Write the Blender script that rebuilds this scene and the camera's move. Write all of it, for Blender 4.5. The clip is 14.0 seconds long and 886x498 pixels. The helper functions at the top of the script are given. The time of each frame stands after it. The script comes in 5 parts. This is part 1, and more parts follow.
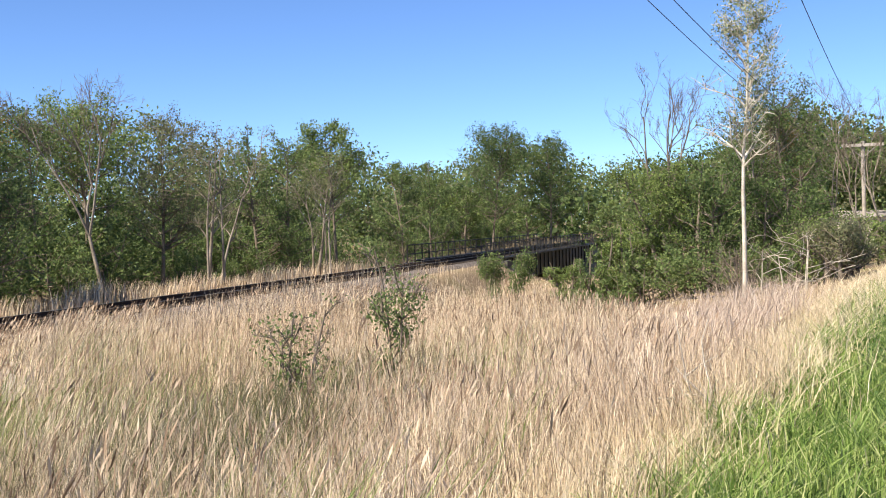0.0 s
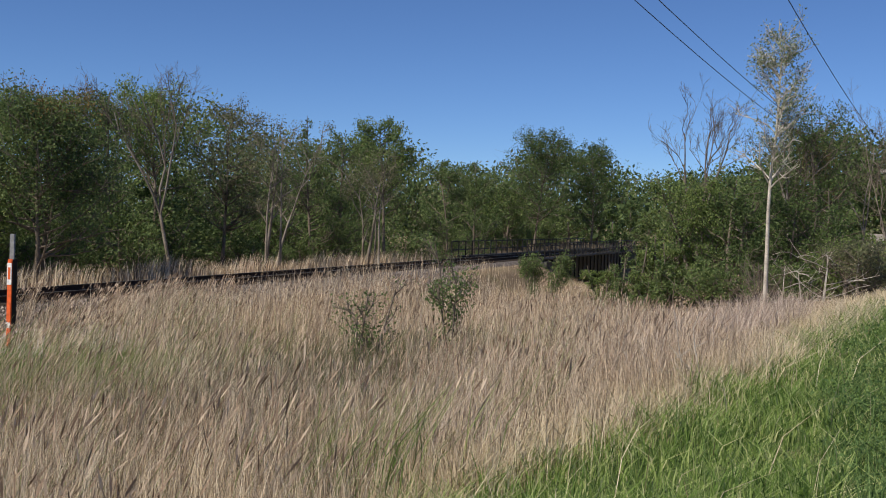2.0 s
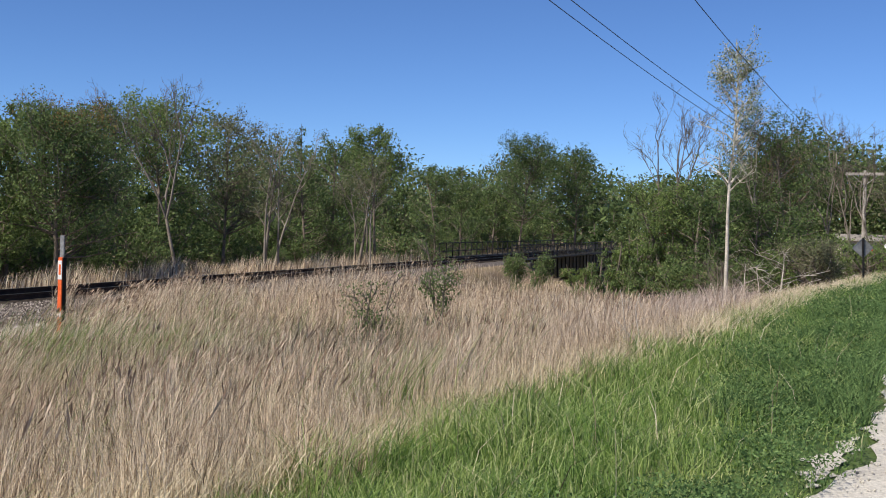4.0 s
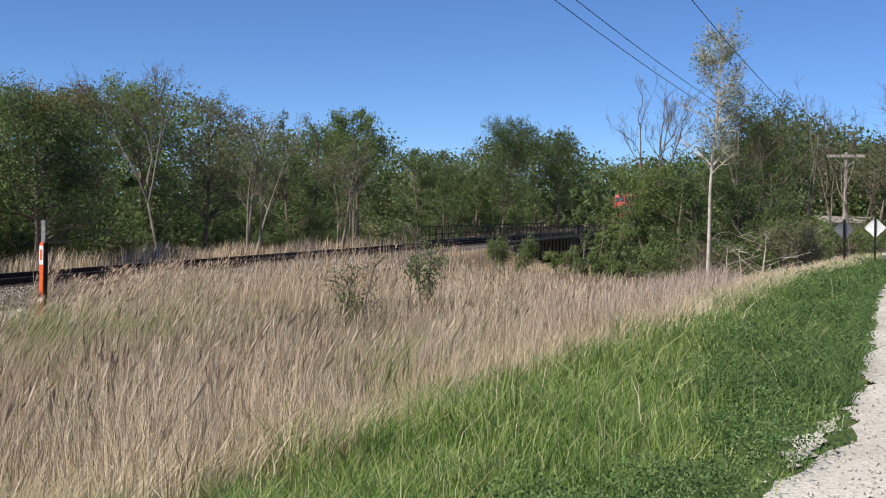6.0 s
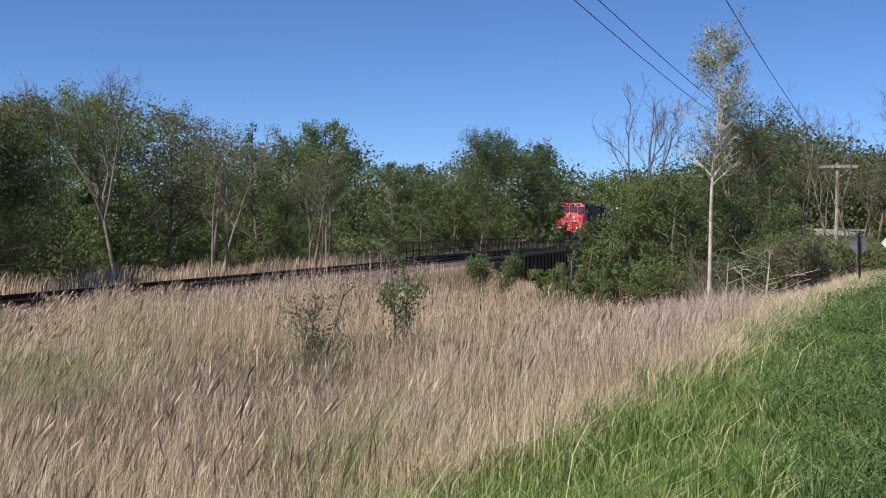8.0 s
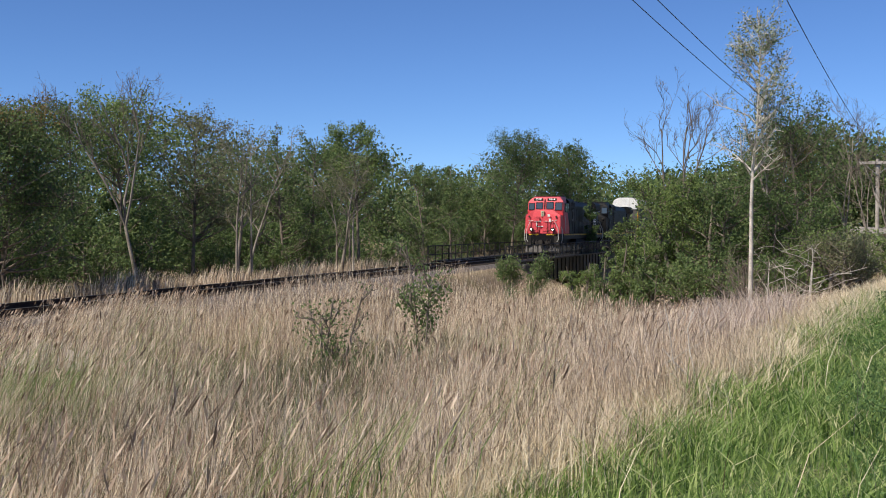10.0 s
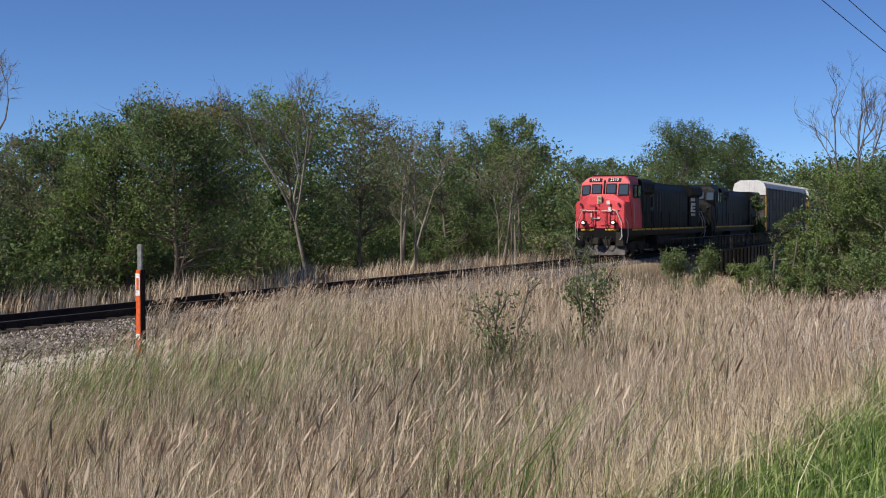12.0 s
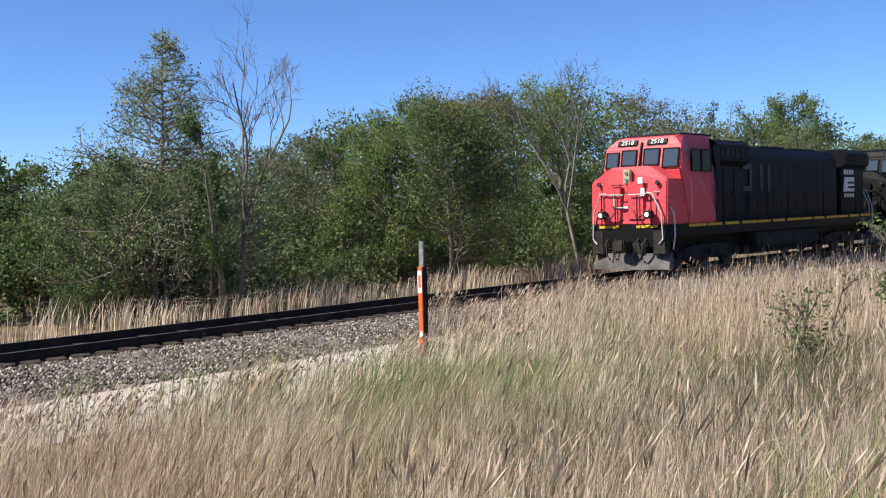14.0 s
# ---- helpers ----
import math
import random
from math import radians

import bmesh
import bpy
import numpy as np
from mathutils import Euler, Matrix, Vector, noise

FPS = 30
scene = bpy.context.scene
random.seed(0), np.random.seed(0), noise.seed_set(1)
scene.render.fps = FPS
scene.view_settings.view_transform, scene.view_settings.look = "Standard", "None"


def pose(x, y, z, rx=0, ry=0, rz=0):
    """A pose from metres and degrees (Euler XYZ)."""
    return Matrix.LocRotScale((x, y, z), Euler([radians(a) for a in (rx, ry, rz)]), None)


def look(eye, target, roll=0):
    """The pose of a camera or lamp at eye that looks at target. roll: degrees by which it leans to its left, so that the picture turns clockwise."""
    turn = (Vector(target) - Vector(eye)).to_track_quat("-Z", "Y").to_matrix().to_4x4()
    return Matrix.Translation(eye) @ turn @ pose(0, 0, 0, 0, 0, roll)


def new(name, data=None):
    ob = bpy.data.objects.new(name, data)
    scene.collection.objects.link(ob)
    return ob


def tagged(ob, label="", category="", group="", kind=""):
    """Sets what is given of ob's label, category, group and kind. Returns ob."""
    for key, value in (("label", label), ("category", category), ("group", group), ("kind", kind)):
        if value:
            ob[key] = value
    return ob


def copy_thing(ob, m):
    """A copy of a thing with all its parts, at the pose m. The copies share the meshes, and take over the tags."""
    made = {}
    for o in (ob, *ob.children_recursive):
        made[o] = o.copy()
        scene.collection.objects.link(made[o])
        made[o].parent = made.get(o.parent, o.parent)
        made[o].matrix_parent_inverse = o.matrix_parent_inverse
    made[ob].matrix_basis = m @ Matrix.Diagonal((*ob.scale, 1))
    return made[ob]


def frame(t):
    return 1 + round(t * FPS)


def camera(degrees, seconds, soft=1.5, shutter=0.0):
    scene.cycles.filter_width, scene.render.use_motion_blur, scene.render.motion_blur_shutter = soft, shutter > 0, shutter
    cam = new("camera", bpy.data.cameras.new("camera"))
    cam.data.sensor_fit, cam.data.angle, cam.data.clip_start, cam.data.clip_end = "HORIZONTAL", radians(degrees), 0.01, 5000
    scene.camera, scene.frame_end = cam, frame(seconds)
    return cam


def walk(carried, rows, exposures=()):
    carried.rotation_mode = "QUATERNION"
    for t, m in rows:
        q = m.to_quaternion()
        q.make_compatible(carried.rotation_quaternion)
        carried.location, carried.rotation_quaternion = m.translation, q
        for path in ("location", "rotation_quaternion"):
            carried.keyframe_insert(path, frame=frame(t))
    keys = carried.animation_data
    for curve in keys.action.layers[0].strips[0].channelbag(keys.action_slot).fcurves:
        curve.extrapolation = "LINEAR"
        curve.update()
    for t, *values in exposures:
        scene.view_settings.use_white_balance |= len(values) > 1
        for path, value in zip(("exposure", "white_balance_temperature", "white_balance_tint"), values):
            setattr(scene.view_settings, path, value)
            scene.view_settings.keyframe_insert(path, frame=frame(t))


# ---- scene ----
# ---- camera ----
cam = camera(43.006, 14.0, soft=1.05)
PATH = [  # seconds, metres, degrees
    (0, 0.790, 2.900, 1.560, 88.707, 1.638, -11.996),
    (0.5, 0.636, 2.186, 1.516, 88.820, 0.181, -11.448),
    (1, 0.528, 1.848, 1.494, 88.065, -0.903, -10.943),
    (1.5, 0.284, 1.100, 1.478, 87.847, -1.750, -10.093),
    (2, -0.009, -0.042, 1.603, 88.556, -1.836, -9.866),
    (2.5, -0.677, -3.318, 1.560, 89.686, -1.486, -10.151),
    (3, -0.677, -3.318, 1.560, 89.516, -1.554, -10.506),
    (5.5, -0.677, -3.318, 1.560, 87.890, -1.317, -10.783),
    (6, -0.677, -3.318, 1.560, 87.916, -1.319, -11.411),
    (6.5, -0.677, -3.318, 1.560, 87.789, -1.345, -11.832),
    (7, -0.677, -3.318, 1.560, 88.215, -0.810, -11.837),
    (7.5, -0.677, -3.318, 1.560, 89.087, -0.220, -11.970),
    (8, -0.049, -0.137, 1.615, 88.683, -0.882, -12.574),
    (10.5, 0.335, 1.178, 1.493, 89.142, -0.419, -10.293),
    (11, 0.210, 0.923, 1.576, 89.723, -1.152, -8.822),
    (11.5, 0.228, 0.991, 1.575, 89.234, -0.966, -6.259),
    (12, 0.234, 1.017, 1.513, 88.532, 0.282, -2.858),
    (12.5, 0.303, 2.089, 1.537, 87.963, 0.590, 0.631),
    (13, 0.185, 1.959, 1.555, 88.067, 1.020, 4.790),
    (13.5, 0.043, 2.181, 1.560, 88.278, 1.897, 8.403),
    (14, -0.131, 1.835, 1.629, 88.084, 1.660, 10.558),
]

EXPOSURES = [  # seconds, stops, kelvin, tint
    (0, 1, 7100, 10), (0.5, 0.45, 7100, 10), (1, -0.06, 7100, 10), (1.5, -0.12, 6750, 10), (2, -0.04, 6700, 10), (2.5, 0.14, 6500, 10), (3, 0.24, 6500, 10), (5.5, 0.24, 6500, 10), (7.5, 0.25, 6500, 10), (8, 0.2, 6500, 10), (10.5, 0.26, 6500, 10), (11, 0.14, 6500, 10), (12, 0.08, 6500, 10), (12.5, 0.25, 6500, 10), (13, 0.42, 6500, 10), (13.5, 0.62, 6500, 10), (14, 0.66, 6500, 10)]
walk(cam, [(row[0], pose(*row[1:])) for row in PATH], EXPOSURES)

# ---- world and sun ----
SUN_BEARING, SUN_HEIGHT = -118.0, 47.0
world = bpy.data.worlds.new("sky")
scene.world = world
world.use_nodes = True
wn = world.node_tree.nodes
sky = wn.new("ShaderNodeTexSky")
sky.sky_type = "NISHITA"
sky.sun_disc = False
sky.sun_elevation = radians(SUN_HEIGHT)
sky.sun_rotation = radians(SUN_BEARING)
sky.air_density, sky.dust_density, sky.ozone_density = 0.75, 0.0, 5.0
sky.altitude = 1500
wn["Background"].inputs["Strength"].default_value = 0.088
tint = wn.new("ShaderNodeMix")
tint.data_type, tint.blend_type = "RGBA", "MULTIPLY"
tint.inputs[0].default_value = 1.0
tint.inputs[7].default_value = (0.80, 0.98, 1.22, 1)
world.node_tree.links.new(sky.outputs["Color"], tint.inputs[6])
world.node_tree.links.new(tint.outputs[2], wn["Background"].inputs["Color"])
sun_data = bpy.data.lights.new("sun", "SUN")
sun_data.energy, sun_data.angle, sun_data.color = 5.0, radians(0.53), (1.0, 0.93, 0.82)
sun = new("sun", sun_data)
sb, sh = radians(SUN_BEARING), radians(SUN_HEIGHT)
sun.matrix_world = look((math.sin(sb) * math.cos(sh) * 80, math.cos(sb) * math.cos(sh) * 80, math.sin(sh) * 80), (0, 0, 0))


# ---- materials ----
def material(name, rough=0.8, metal=0.0, spec=0.3):
    m = bpy.data.materials.new(name)
    m.use_nodes = True
    b = m.node_tree.nodes["Principled BSDF"]
    b.inputs["Roughness"].default_value = rough
    b.inputs["Metallic"].default_value = metal
    b.inputs["Specular IOR Level"].default_value = spec
    return m, m.node_tree.nodes, m.node_tree.links, b


def ramp_node(nodes, stops):
    r = nodes.new("ShaderNodeValToRGB")
    el = r.color_ramp.elements
    while len(el) < len(stops):
        el.new(0.5)
    for e, (at, c) in zip(el, stops):
        e.position, e.color = at, (*c, 1)
    return r


def noise_node(nodes, links, scale, detail=4.0, kind="Object"):
    c = nodes.new("ShaderNodeTexCoord")
    n = nodes.new("ShaderNodeTexNoise")
    n.inputs["Scale"].default_value = scale
    n.inputs["Detail"].default_value = detail
    links.new(c.outputs[kind], n.inputs["Vector"])
    return n


def mix_node(nodes, links, a, b, fac, mode="MIX"):
    m = nodes.new("ShaderNodeMix")
    m.data_type, m.blend_type = "RGBA", mode
    for sock, v in ((m.inputs[0], fac), (m.inputs[6], a), (m.inputs[7], b)):
        if hasattr(v, "is_output"):
            links.new(v, sock)
        elif isinstance(v, tuple):
            sock.default_value = (*v, 1)
        else:
            sock.default_value = v
    return m.outputs[2]


def surface(name, stops, scale, rough=0.85, metal=0.0, spec=0.3, fine=None, bump=0.0, bump_scale=None):
    """Two scales of noise over a base colour, with fine relief."""
    m, n, l, b = material(name, rough, metal, spec)
    big = noise_node(n, l, scale)
    r = ramp_node(n, stops)
    l.new(big.outputs["Fac"], r.inputs["Fac"])
    col = r.outputs["Color"]
    small = noise_node(n, l, fine or scale * 12, 3.0)
    sr = ramp_node(n, [(0.3, (0.72, 0.72, 0.72)), (0.7, (1.15, 1.15, 1.15))])
    l.new(small.outputs["Fac"], sr.inputs["Fac"])
    l.new(mix_node(n, l, col, sr.outputs["Color"], 1.0, "MULTIPLY"), b.inputs["Base Color"])
    if bump:
        bn = n.new("ShaderNodeBump")
        bn.inputs["Strength"].default_value = bump
        bn.inputs["Distance"].default_value = 0.02
        src = noise_node(n, l, bump_scale or scale * 12, 4.0)
        l.new(src.outputs["Fac"], bn.inputs["Height"])
        l.new(bn.outputs["Normal"], b.inputs["Normal"])
    return m


def leafy(name, stops, through_light=0.3, patch=None, patch_scale=0.25, rough=0.6, spec=0.25):
    """Blades and leaves: every island has its own shade, patches differ."""
    m, n, l, b = material(name, rough, 0.0, spec)
    g = n.new("ShaderNodeNewGeometry")
    r = ramp_node(n, stops)
    l.new(g.outputs["Random Per Island"], r.inputs["Fac"])
    col = r.outputs["Color"]
    if patch:
        t = noise_node(n, l, patch_scale, 3.0)
        pr = ramp_node(n, [(0.42, (0, 0, 0)), (0.6, (1, 1, 1))])
        l.new(t.outputs["Fac"], pr.inputs["Fac"])
        col = mix_node(n, l, col, mix_node(n, l, col, patch, 1.0, "MULTIPLY"), pr.outputs["Color"])
    l.new(col, b.inputs["Base Color"])
    if through_light:
        tr = n.new("ShaderNodeBsdfTranslucent")
        l.new(col, tr.inputs["Color"])
        mx = n.new("ShaderNodeMixShader")
        mx.inputs[0].default_value = through_light
        l.new(b.outputs[0], mx.inputs[1])
        l.new(tr.outputs[0], mx.inputs[2])
        l.new(mx.outputs[0], n["Material Output"].inputs["Surface"])
    return m


def plain(name, c, rough=0.5, metal=0.0, spec=0.4, wear=0.25):
    k = 1.0 - wear
    return surface(name, [(0.3, tuple(v * k for v in c)), (0.65, c)], 1.3, rough, metal, spec, fine=14.0, bump=0.06)


def lit(name, c, strength):
    m, n, l, b = material(name)
    b.inputs["Base Color"].default_value = (*c, 1)
    b.inputs["Emission Color"].default_value = (*c, 1)
    b.inputs["Emission Strength"].default_value = strength
    return m


# the ramp's dark stems stand in for shadowed gaps between reeds
REED = leafy("dry_reed", [(0.0, (0.075, 0.055, 0.036)), (0.25, (0.24, 0.18, 0.12)), (0.55, (0.70, 0.575, 0.41)), (1.0, (0.97, 0.86, 0.66))], 0.28, (0.90, 0.84, 0.84), 0.35)
STRAW = leafy("bleached_straw", [(0.0, (0.42, 0.34, 0.21)), (0.5, (0.66, 0.55, 0.37)), (1.0, (0.86, 0.77, 0.57))], 0.3)
REED_GREEN = leafy("reed_green", [(0.0, (0.09, 0.14, 0.04)), (0.5, (0.17, 0.24, 0.07)), (1.0, (0.32, 0.36, 0.14))], 0.35)
PLUME = leafy("reed_plume", [(0.0, (0.13, 0.085, 0.055)), (0.5, (0.36, 0.26, 0.18)), (1.0, (0.66, 0.53, 0.40))], 0.3)
WEED_GREY = leafy("grey_weed", [(0.0, (0.24, 0.18, 0.145)), (0.5, (0.46, 0.37, 0.305)), (1.0, (0.64, 0.54, 0.45))], 0.1)
GRASS = leafy("verge_grass", [(0.0, (0.10, 0.17, 0.045)), (0.4, (0.24, 0.34, 0.085)), (0.8, (0.44, 0.51, 0.19)), (1.0, (0.70, 0.65, 0.38))], 0.45, (0.62, 0.74, 0.60), 1.1)
WEED = leafy("broad_weed", [(0.0, (0.06, 0.11, 0.04)), (0.6, (0.115, 0.19, 0.066)), (1.0, (0.21, 0.30, 0.11))], 0.3, rough=0.85, spec=0.08)
HOLLOW = leafy("hollow_weed", [(0.0, (0.05, 0.06, 0.026)), (0.6, (0.11, 0.115, 0.05)), (1.0, (0.22, 0.20, 0.11))], 0.2)
LEAF_DARK = leafy("leaf_dark", [(0.0, (0.052, 0.084, 0.030)), (0.5, (0.092, 0.143, 0.046)), (1.0, (0.150, 0.206, 0.068))], 0.38)
LEAF_MID = leafy("leaf_mid", [(0.0, (0.073, 0.113, 0.041)), (0.5, (0.126, 0.186, 0.063)), (1.0, (0.211, 0.267, 0.097))], 0.38)
LEAF_LIGHT = leafy("leaf_light", [(0.0, (0.099, 0.145, 0.046)), (0.5, (0.166, 0.232, 0.066)), (1.0, (0.257, 0.323, 0.108))], 0.38)
LEAF_RUST = leafy("leaf_rust", [(0.0, (0.12, 0.095, 0.04)), (0.5, (0.21, 0.15, 0.055)), (1.0, (0.33, 0.22, 0.08))], 0.35)
LEAF_BUD = leafy("leaf_bud", [(0.0, (0.102, 0.115, 0.064)), (0.5, (0.170, 0.183, 0.093)), (1.0, (0.255, 0.255, 0.145))], 0.4)
LEAF_SILVER = leafy("leaf_silver", [(0.0, (0.110, 0.147, 0.069)), (0.5, (0.212, 0.258, 0.129)), (1.0, (0.405, 0.432, 0.276))], 0.4)
BARK = surface("bark_grey", [(0.3, (0.10, 0.08, 0.06)), (0.7, (0.24, 0.20, 0.16))], 2.0, 0.95, bump=0.5)
BARK_MID = surface("bark_weathered", [(0.3, (0.14, 0.115, 0.09)), (0.7, (0.34, 0.30, 0.25))], 1.2, 0.9, bump=0.4)
BARK_PALE = surface("bark_pale", [(0.3, (0.36, 0.32, 0.27)), (0.7, (0.70, 0.64, 0.55))], 2.5, 0.9, bump=0.4)
SOIL = surface("dry_thatch_soil", [(0.3, (0.16, 0.11, 0.07)), (0.5, (0.28, 0.21, 0.13)), (0.7, (0.20, 0.17, 0.08))], 0.35, 0.95, bump=0.6, bump_scale=9)
TURF = surface("verge_turf", [(0.3, (0.06, 0.09, 0.025)), (0.55, (0.10, 0.15, 0.04)), (0.75, (0.20, 0.17, 0.09))], 0.6, 0.95, bump=0.6, bump_scale=12)
GRAVEL = surface("limestone_gravel", [(0.3, (0.46, 0.42, 0.36)), (0.5, (0.58, 0.54, 0.47)), (0.7, (0.66, 0.62, 0.55))], 0.7, 0.95, fine=38, bump=0.7, bump_scale=45)
PALE_GRAVEL = surface("pale_gravel", [(0.3, (0.40, 0.34, 0.29)), (0.5, (0.52, 0.46, 0.40)), (0.7, (0.60, 0.54, 0.47))], 0.8, 0.95, fine=24, bump=0.7, bump_scale=30)
BALLAST = surface("ballast_bed", [(0.3, (0.09, 0.075, 0.066)), (0.7, (0.20, 0.17, 0.15))], 1.2, 0.95, fine=14, bump=0.9, bump_scale=16)
STONE = leafy("ballast_stone", [(0.0, (0.022, 0.018, 0.015)), (0.4, (0.085, 0.070, 0.060)), (0.75, (0.22, 0.185, 0.16)), (1.0, (0.50, 0.44, 0.39))], 0.0, None, rough=0.9)
RAIL = surface("rusted_rail", [(0.3, (0.025, 0.016, 0.012)), (0.7, (0.07, 0.042, 0.030))], 3.0, 0.75, 0.3, bump=0.2)
RAIL_TOP = plain("polished_rail_head", (0.35, 0.34, 0.34), 0.3, 0.9)
TIE = surface("creosote_timber", [(0.3, (0.035, 0.026, 0.02)), (0.7, (0.10, 0.075, 0.055))], 2.0, 0.9, bump=0.5)
STEEL_DARK = surface("dark_bridge_steel", [(0.3, (0.012, 0.012, 0.013)), (0.7, (0.035, 0.032, 0.030))], 1.2, 0.6, 0.4)
CONCRETE = surface("weathered_concrete", [(0.3, (0.28, 0.25, 0.22)), (0.7, (0.45, 0.41, 0.37))], 0.8, 0.9, bump=0.4)

# ---- mesh helpers ----
def part(name, bm, mat, parent=None, label=""):
    """One bmesh as one mesh object under a thing or a part."""
    me = bpy.data.meshes.new(name)
    bm.to_mesh(me)
    bm.free()
    me.materials.append(mat)
    ob = new(name, me)
    ob.parent = parent
    return tagged(ob, label) if label else ob


def sheet_part(name, co, quads, mat, parent=None, label="", tris=False):
    """A large mesh from arrays."""
    ob = new(name, array_mesh(name, co, quads, mat, 3 if tris else 4))
    ob.parent = parent
    return tagged(ob, label) if label else ob


def array_mesh(name, co, faces, mat, sides=4):
    me = bpy.data.meshes.new(name)
    co = np.asarray(co, dtype=np.float32).reshape(-1, 3)
    faces = np.asarray(faces, dtype=np.int32).reshape(-1, sides)
    me.vertices.add(len(co))
    me.vertices.foreach_set("co", co.ravel())
    me.loops.add(faces.size)
    me.loops.foreach_set("vertex_index", faces.ravel())
    me.polygons.add(len(faces))
    me.polygons.foreach_set("loop_start", np.arange(len(faces), dtype=np.int32) * sides)
    me.update(calc_edges=True)
    me.materials.append(mat)
    return me


def thing(name, label, category, m=None, group="", kind=""):
    ob = new(name)
    if m is not None:
        ob.matrix_basis = m
    return tagged(ob, label, category, group, kind)


def box(bm, x0, x1, y0, y1, z0, z1, bevel=0.0):
    r = bmesh.ops.create_cube(bm, size=1.0)
    for v in r["verts"]:
        v.co = Vector(((x0 + x1) / 2 + v.co.x * (x1 - x0), (y0 + y1) / 2 + v.co.y * (y1 - y0), (z0 + z1) / 2 + v.co.z * (z1 - z0)))
    if bevel:
        es = list({e for v in r["verts"] for e in v.link_edges})
        bmesh.ops.bevel(bm, geom=es, offset=bevel, segments=2, affect="EDGES")
    return bm


def boxed(*a, **k):
    return box(bmesh.new(), *a, **k)


def rod(bm, points, radius, sides=6):
    """A bent round bar through the points."""
    rings = []
    pts = [Vector(p) for p in points]
    for i, p in enumerate(pts):
        d = (pts[min(i + 1, len(pts) - 1)] - pts[max(i - 1, 0)]).normalized()
        a = d.cross(Vector((0, 0, 1)) if abs(d.z) < 0.9 else Vector((1, 0, 0))).normalized()
        b = d.cross(a)
        rings.append([bm.verts.new(p + (a * math.cos(k * math.tau / sides) + b * math.sin(k * math.tau / sides)) * radius) for k in range(sides)])
    for r0, r1 in zip(rings, rings[1:]):
        for k in range(sides):
            bm.faces.new((r0[k], r0[(k + 1) % sides], r1[(k + 1) % sides], r1[k]))
    bm.faces.new(rings[0])
    bm.faces.new(list(reversed(rings[-1])))
    return bm


def disc(bm, c, axis, radius, depth, sides=20):
    a = Vector(axis).normalized()
    return rod(bm, [Vector(c) - a * depth / 2, Vector(c) + a * depth / 2], radius, sides)


def prism(bm, outline, axis, lo, hi, bevel=0.0):
    """An outline of 2D points drawn out along x, y or z."""
    def place(p, h):
        return {"x": (h, p[0], p[1]), "y": (p[0], h, p[1]), "z": (p[0], p[1], h)}[axis]
    a = [bm.verts.new(place(p, lo)) for p in outline]
    b = [bm.verts.new(place(p, hi)) for p in outline]
    fs = [bm.faces.new(a), bm.faces.new(list(reversed(b)))]
    n = len(outline)
    fs += [bm.faces.new((a[i], b[i], b[(i + 1) % n], a[(i + 1) % n])) for i in range(n)]
    bmesh.ops.recalc_face_normals(bm, faces=fs)
    if bevel:
        bmesh.ops.bevel(bm, geom=list({e for f in fs for e in f.edges}), offset=bevel, segments=2, affect="EDGES")
    return bm


# ---- plan: the railway runs straight, the trail beside it ----
HEADING = radians(28.6)
ALONG = np.array((math.sin(HEADING), math.cos(HEADING)))
ACROSS = np.array((-math.cos(HEADING), math.sin(HEADING)))   # towards the railway
TRACK = 20.2            # from the origin to the track's centre line
RAIL_Z = -0.64


def spot(q, s):
    """Plan place q metres towards the railway and s metres along it."""
    return ACROSS[0] * q + ALONG[0] * s, ACROSS[1] * q + ALONG[1] * s


def plan(x, y):
    return x * ACROSS[0] + y * ACROSS[1], x * ALONG[0] + y * ALONG[1]


def bearing(az, d):
    """Plan place at a bearing (degrees from y to the right) and distance."""
    return d * math.sin(radians(az)), d * math.cos(radians(az))


TRAIL_S = [-60, -8, 1, 3.1, 4.4, 5.6, 7.7, 12.4, 16.2, 23, 29, 45, 80, 140]
TRAIL_Q = [7.0, 1.45, -0.28, -0.9, -1.28, -1.48, -1.66, -2.05, -2.35, -2.9, -3.6, -6.8, -16, -34]
REED_S = [-60, -6, 1.5, 3.5, 5.5, 7, 8, 10, 13, 17, 21, 25.5, 30, 34, 45, 80, 140]
REED_Q = [9, 3.5, 2.4, 2.25, 2.12, 2.25, 2.0, 1.45, 0.8, 0.15, -0.45, -1.2, -2.3, -3.0, -5.0, -11.5, -28]


def trail_edge(s):
    return np.interp(s, TRAIL_S, TRAIL_Q)


def reed_edge(s):
    return np.interp(s, REED_S, REED_Q)


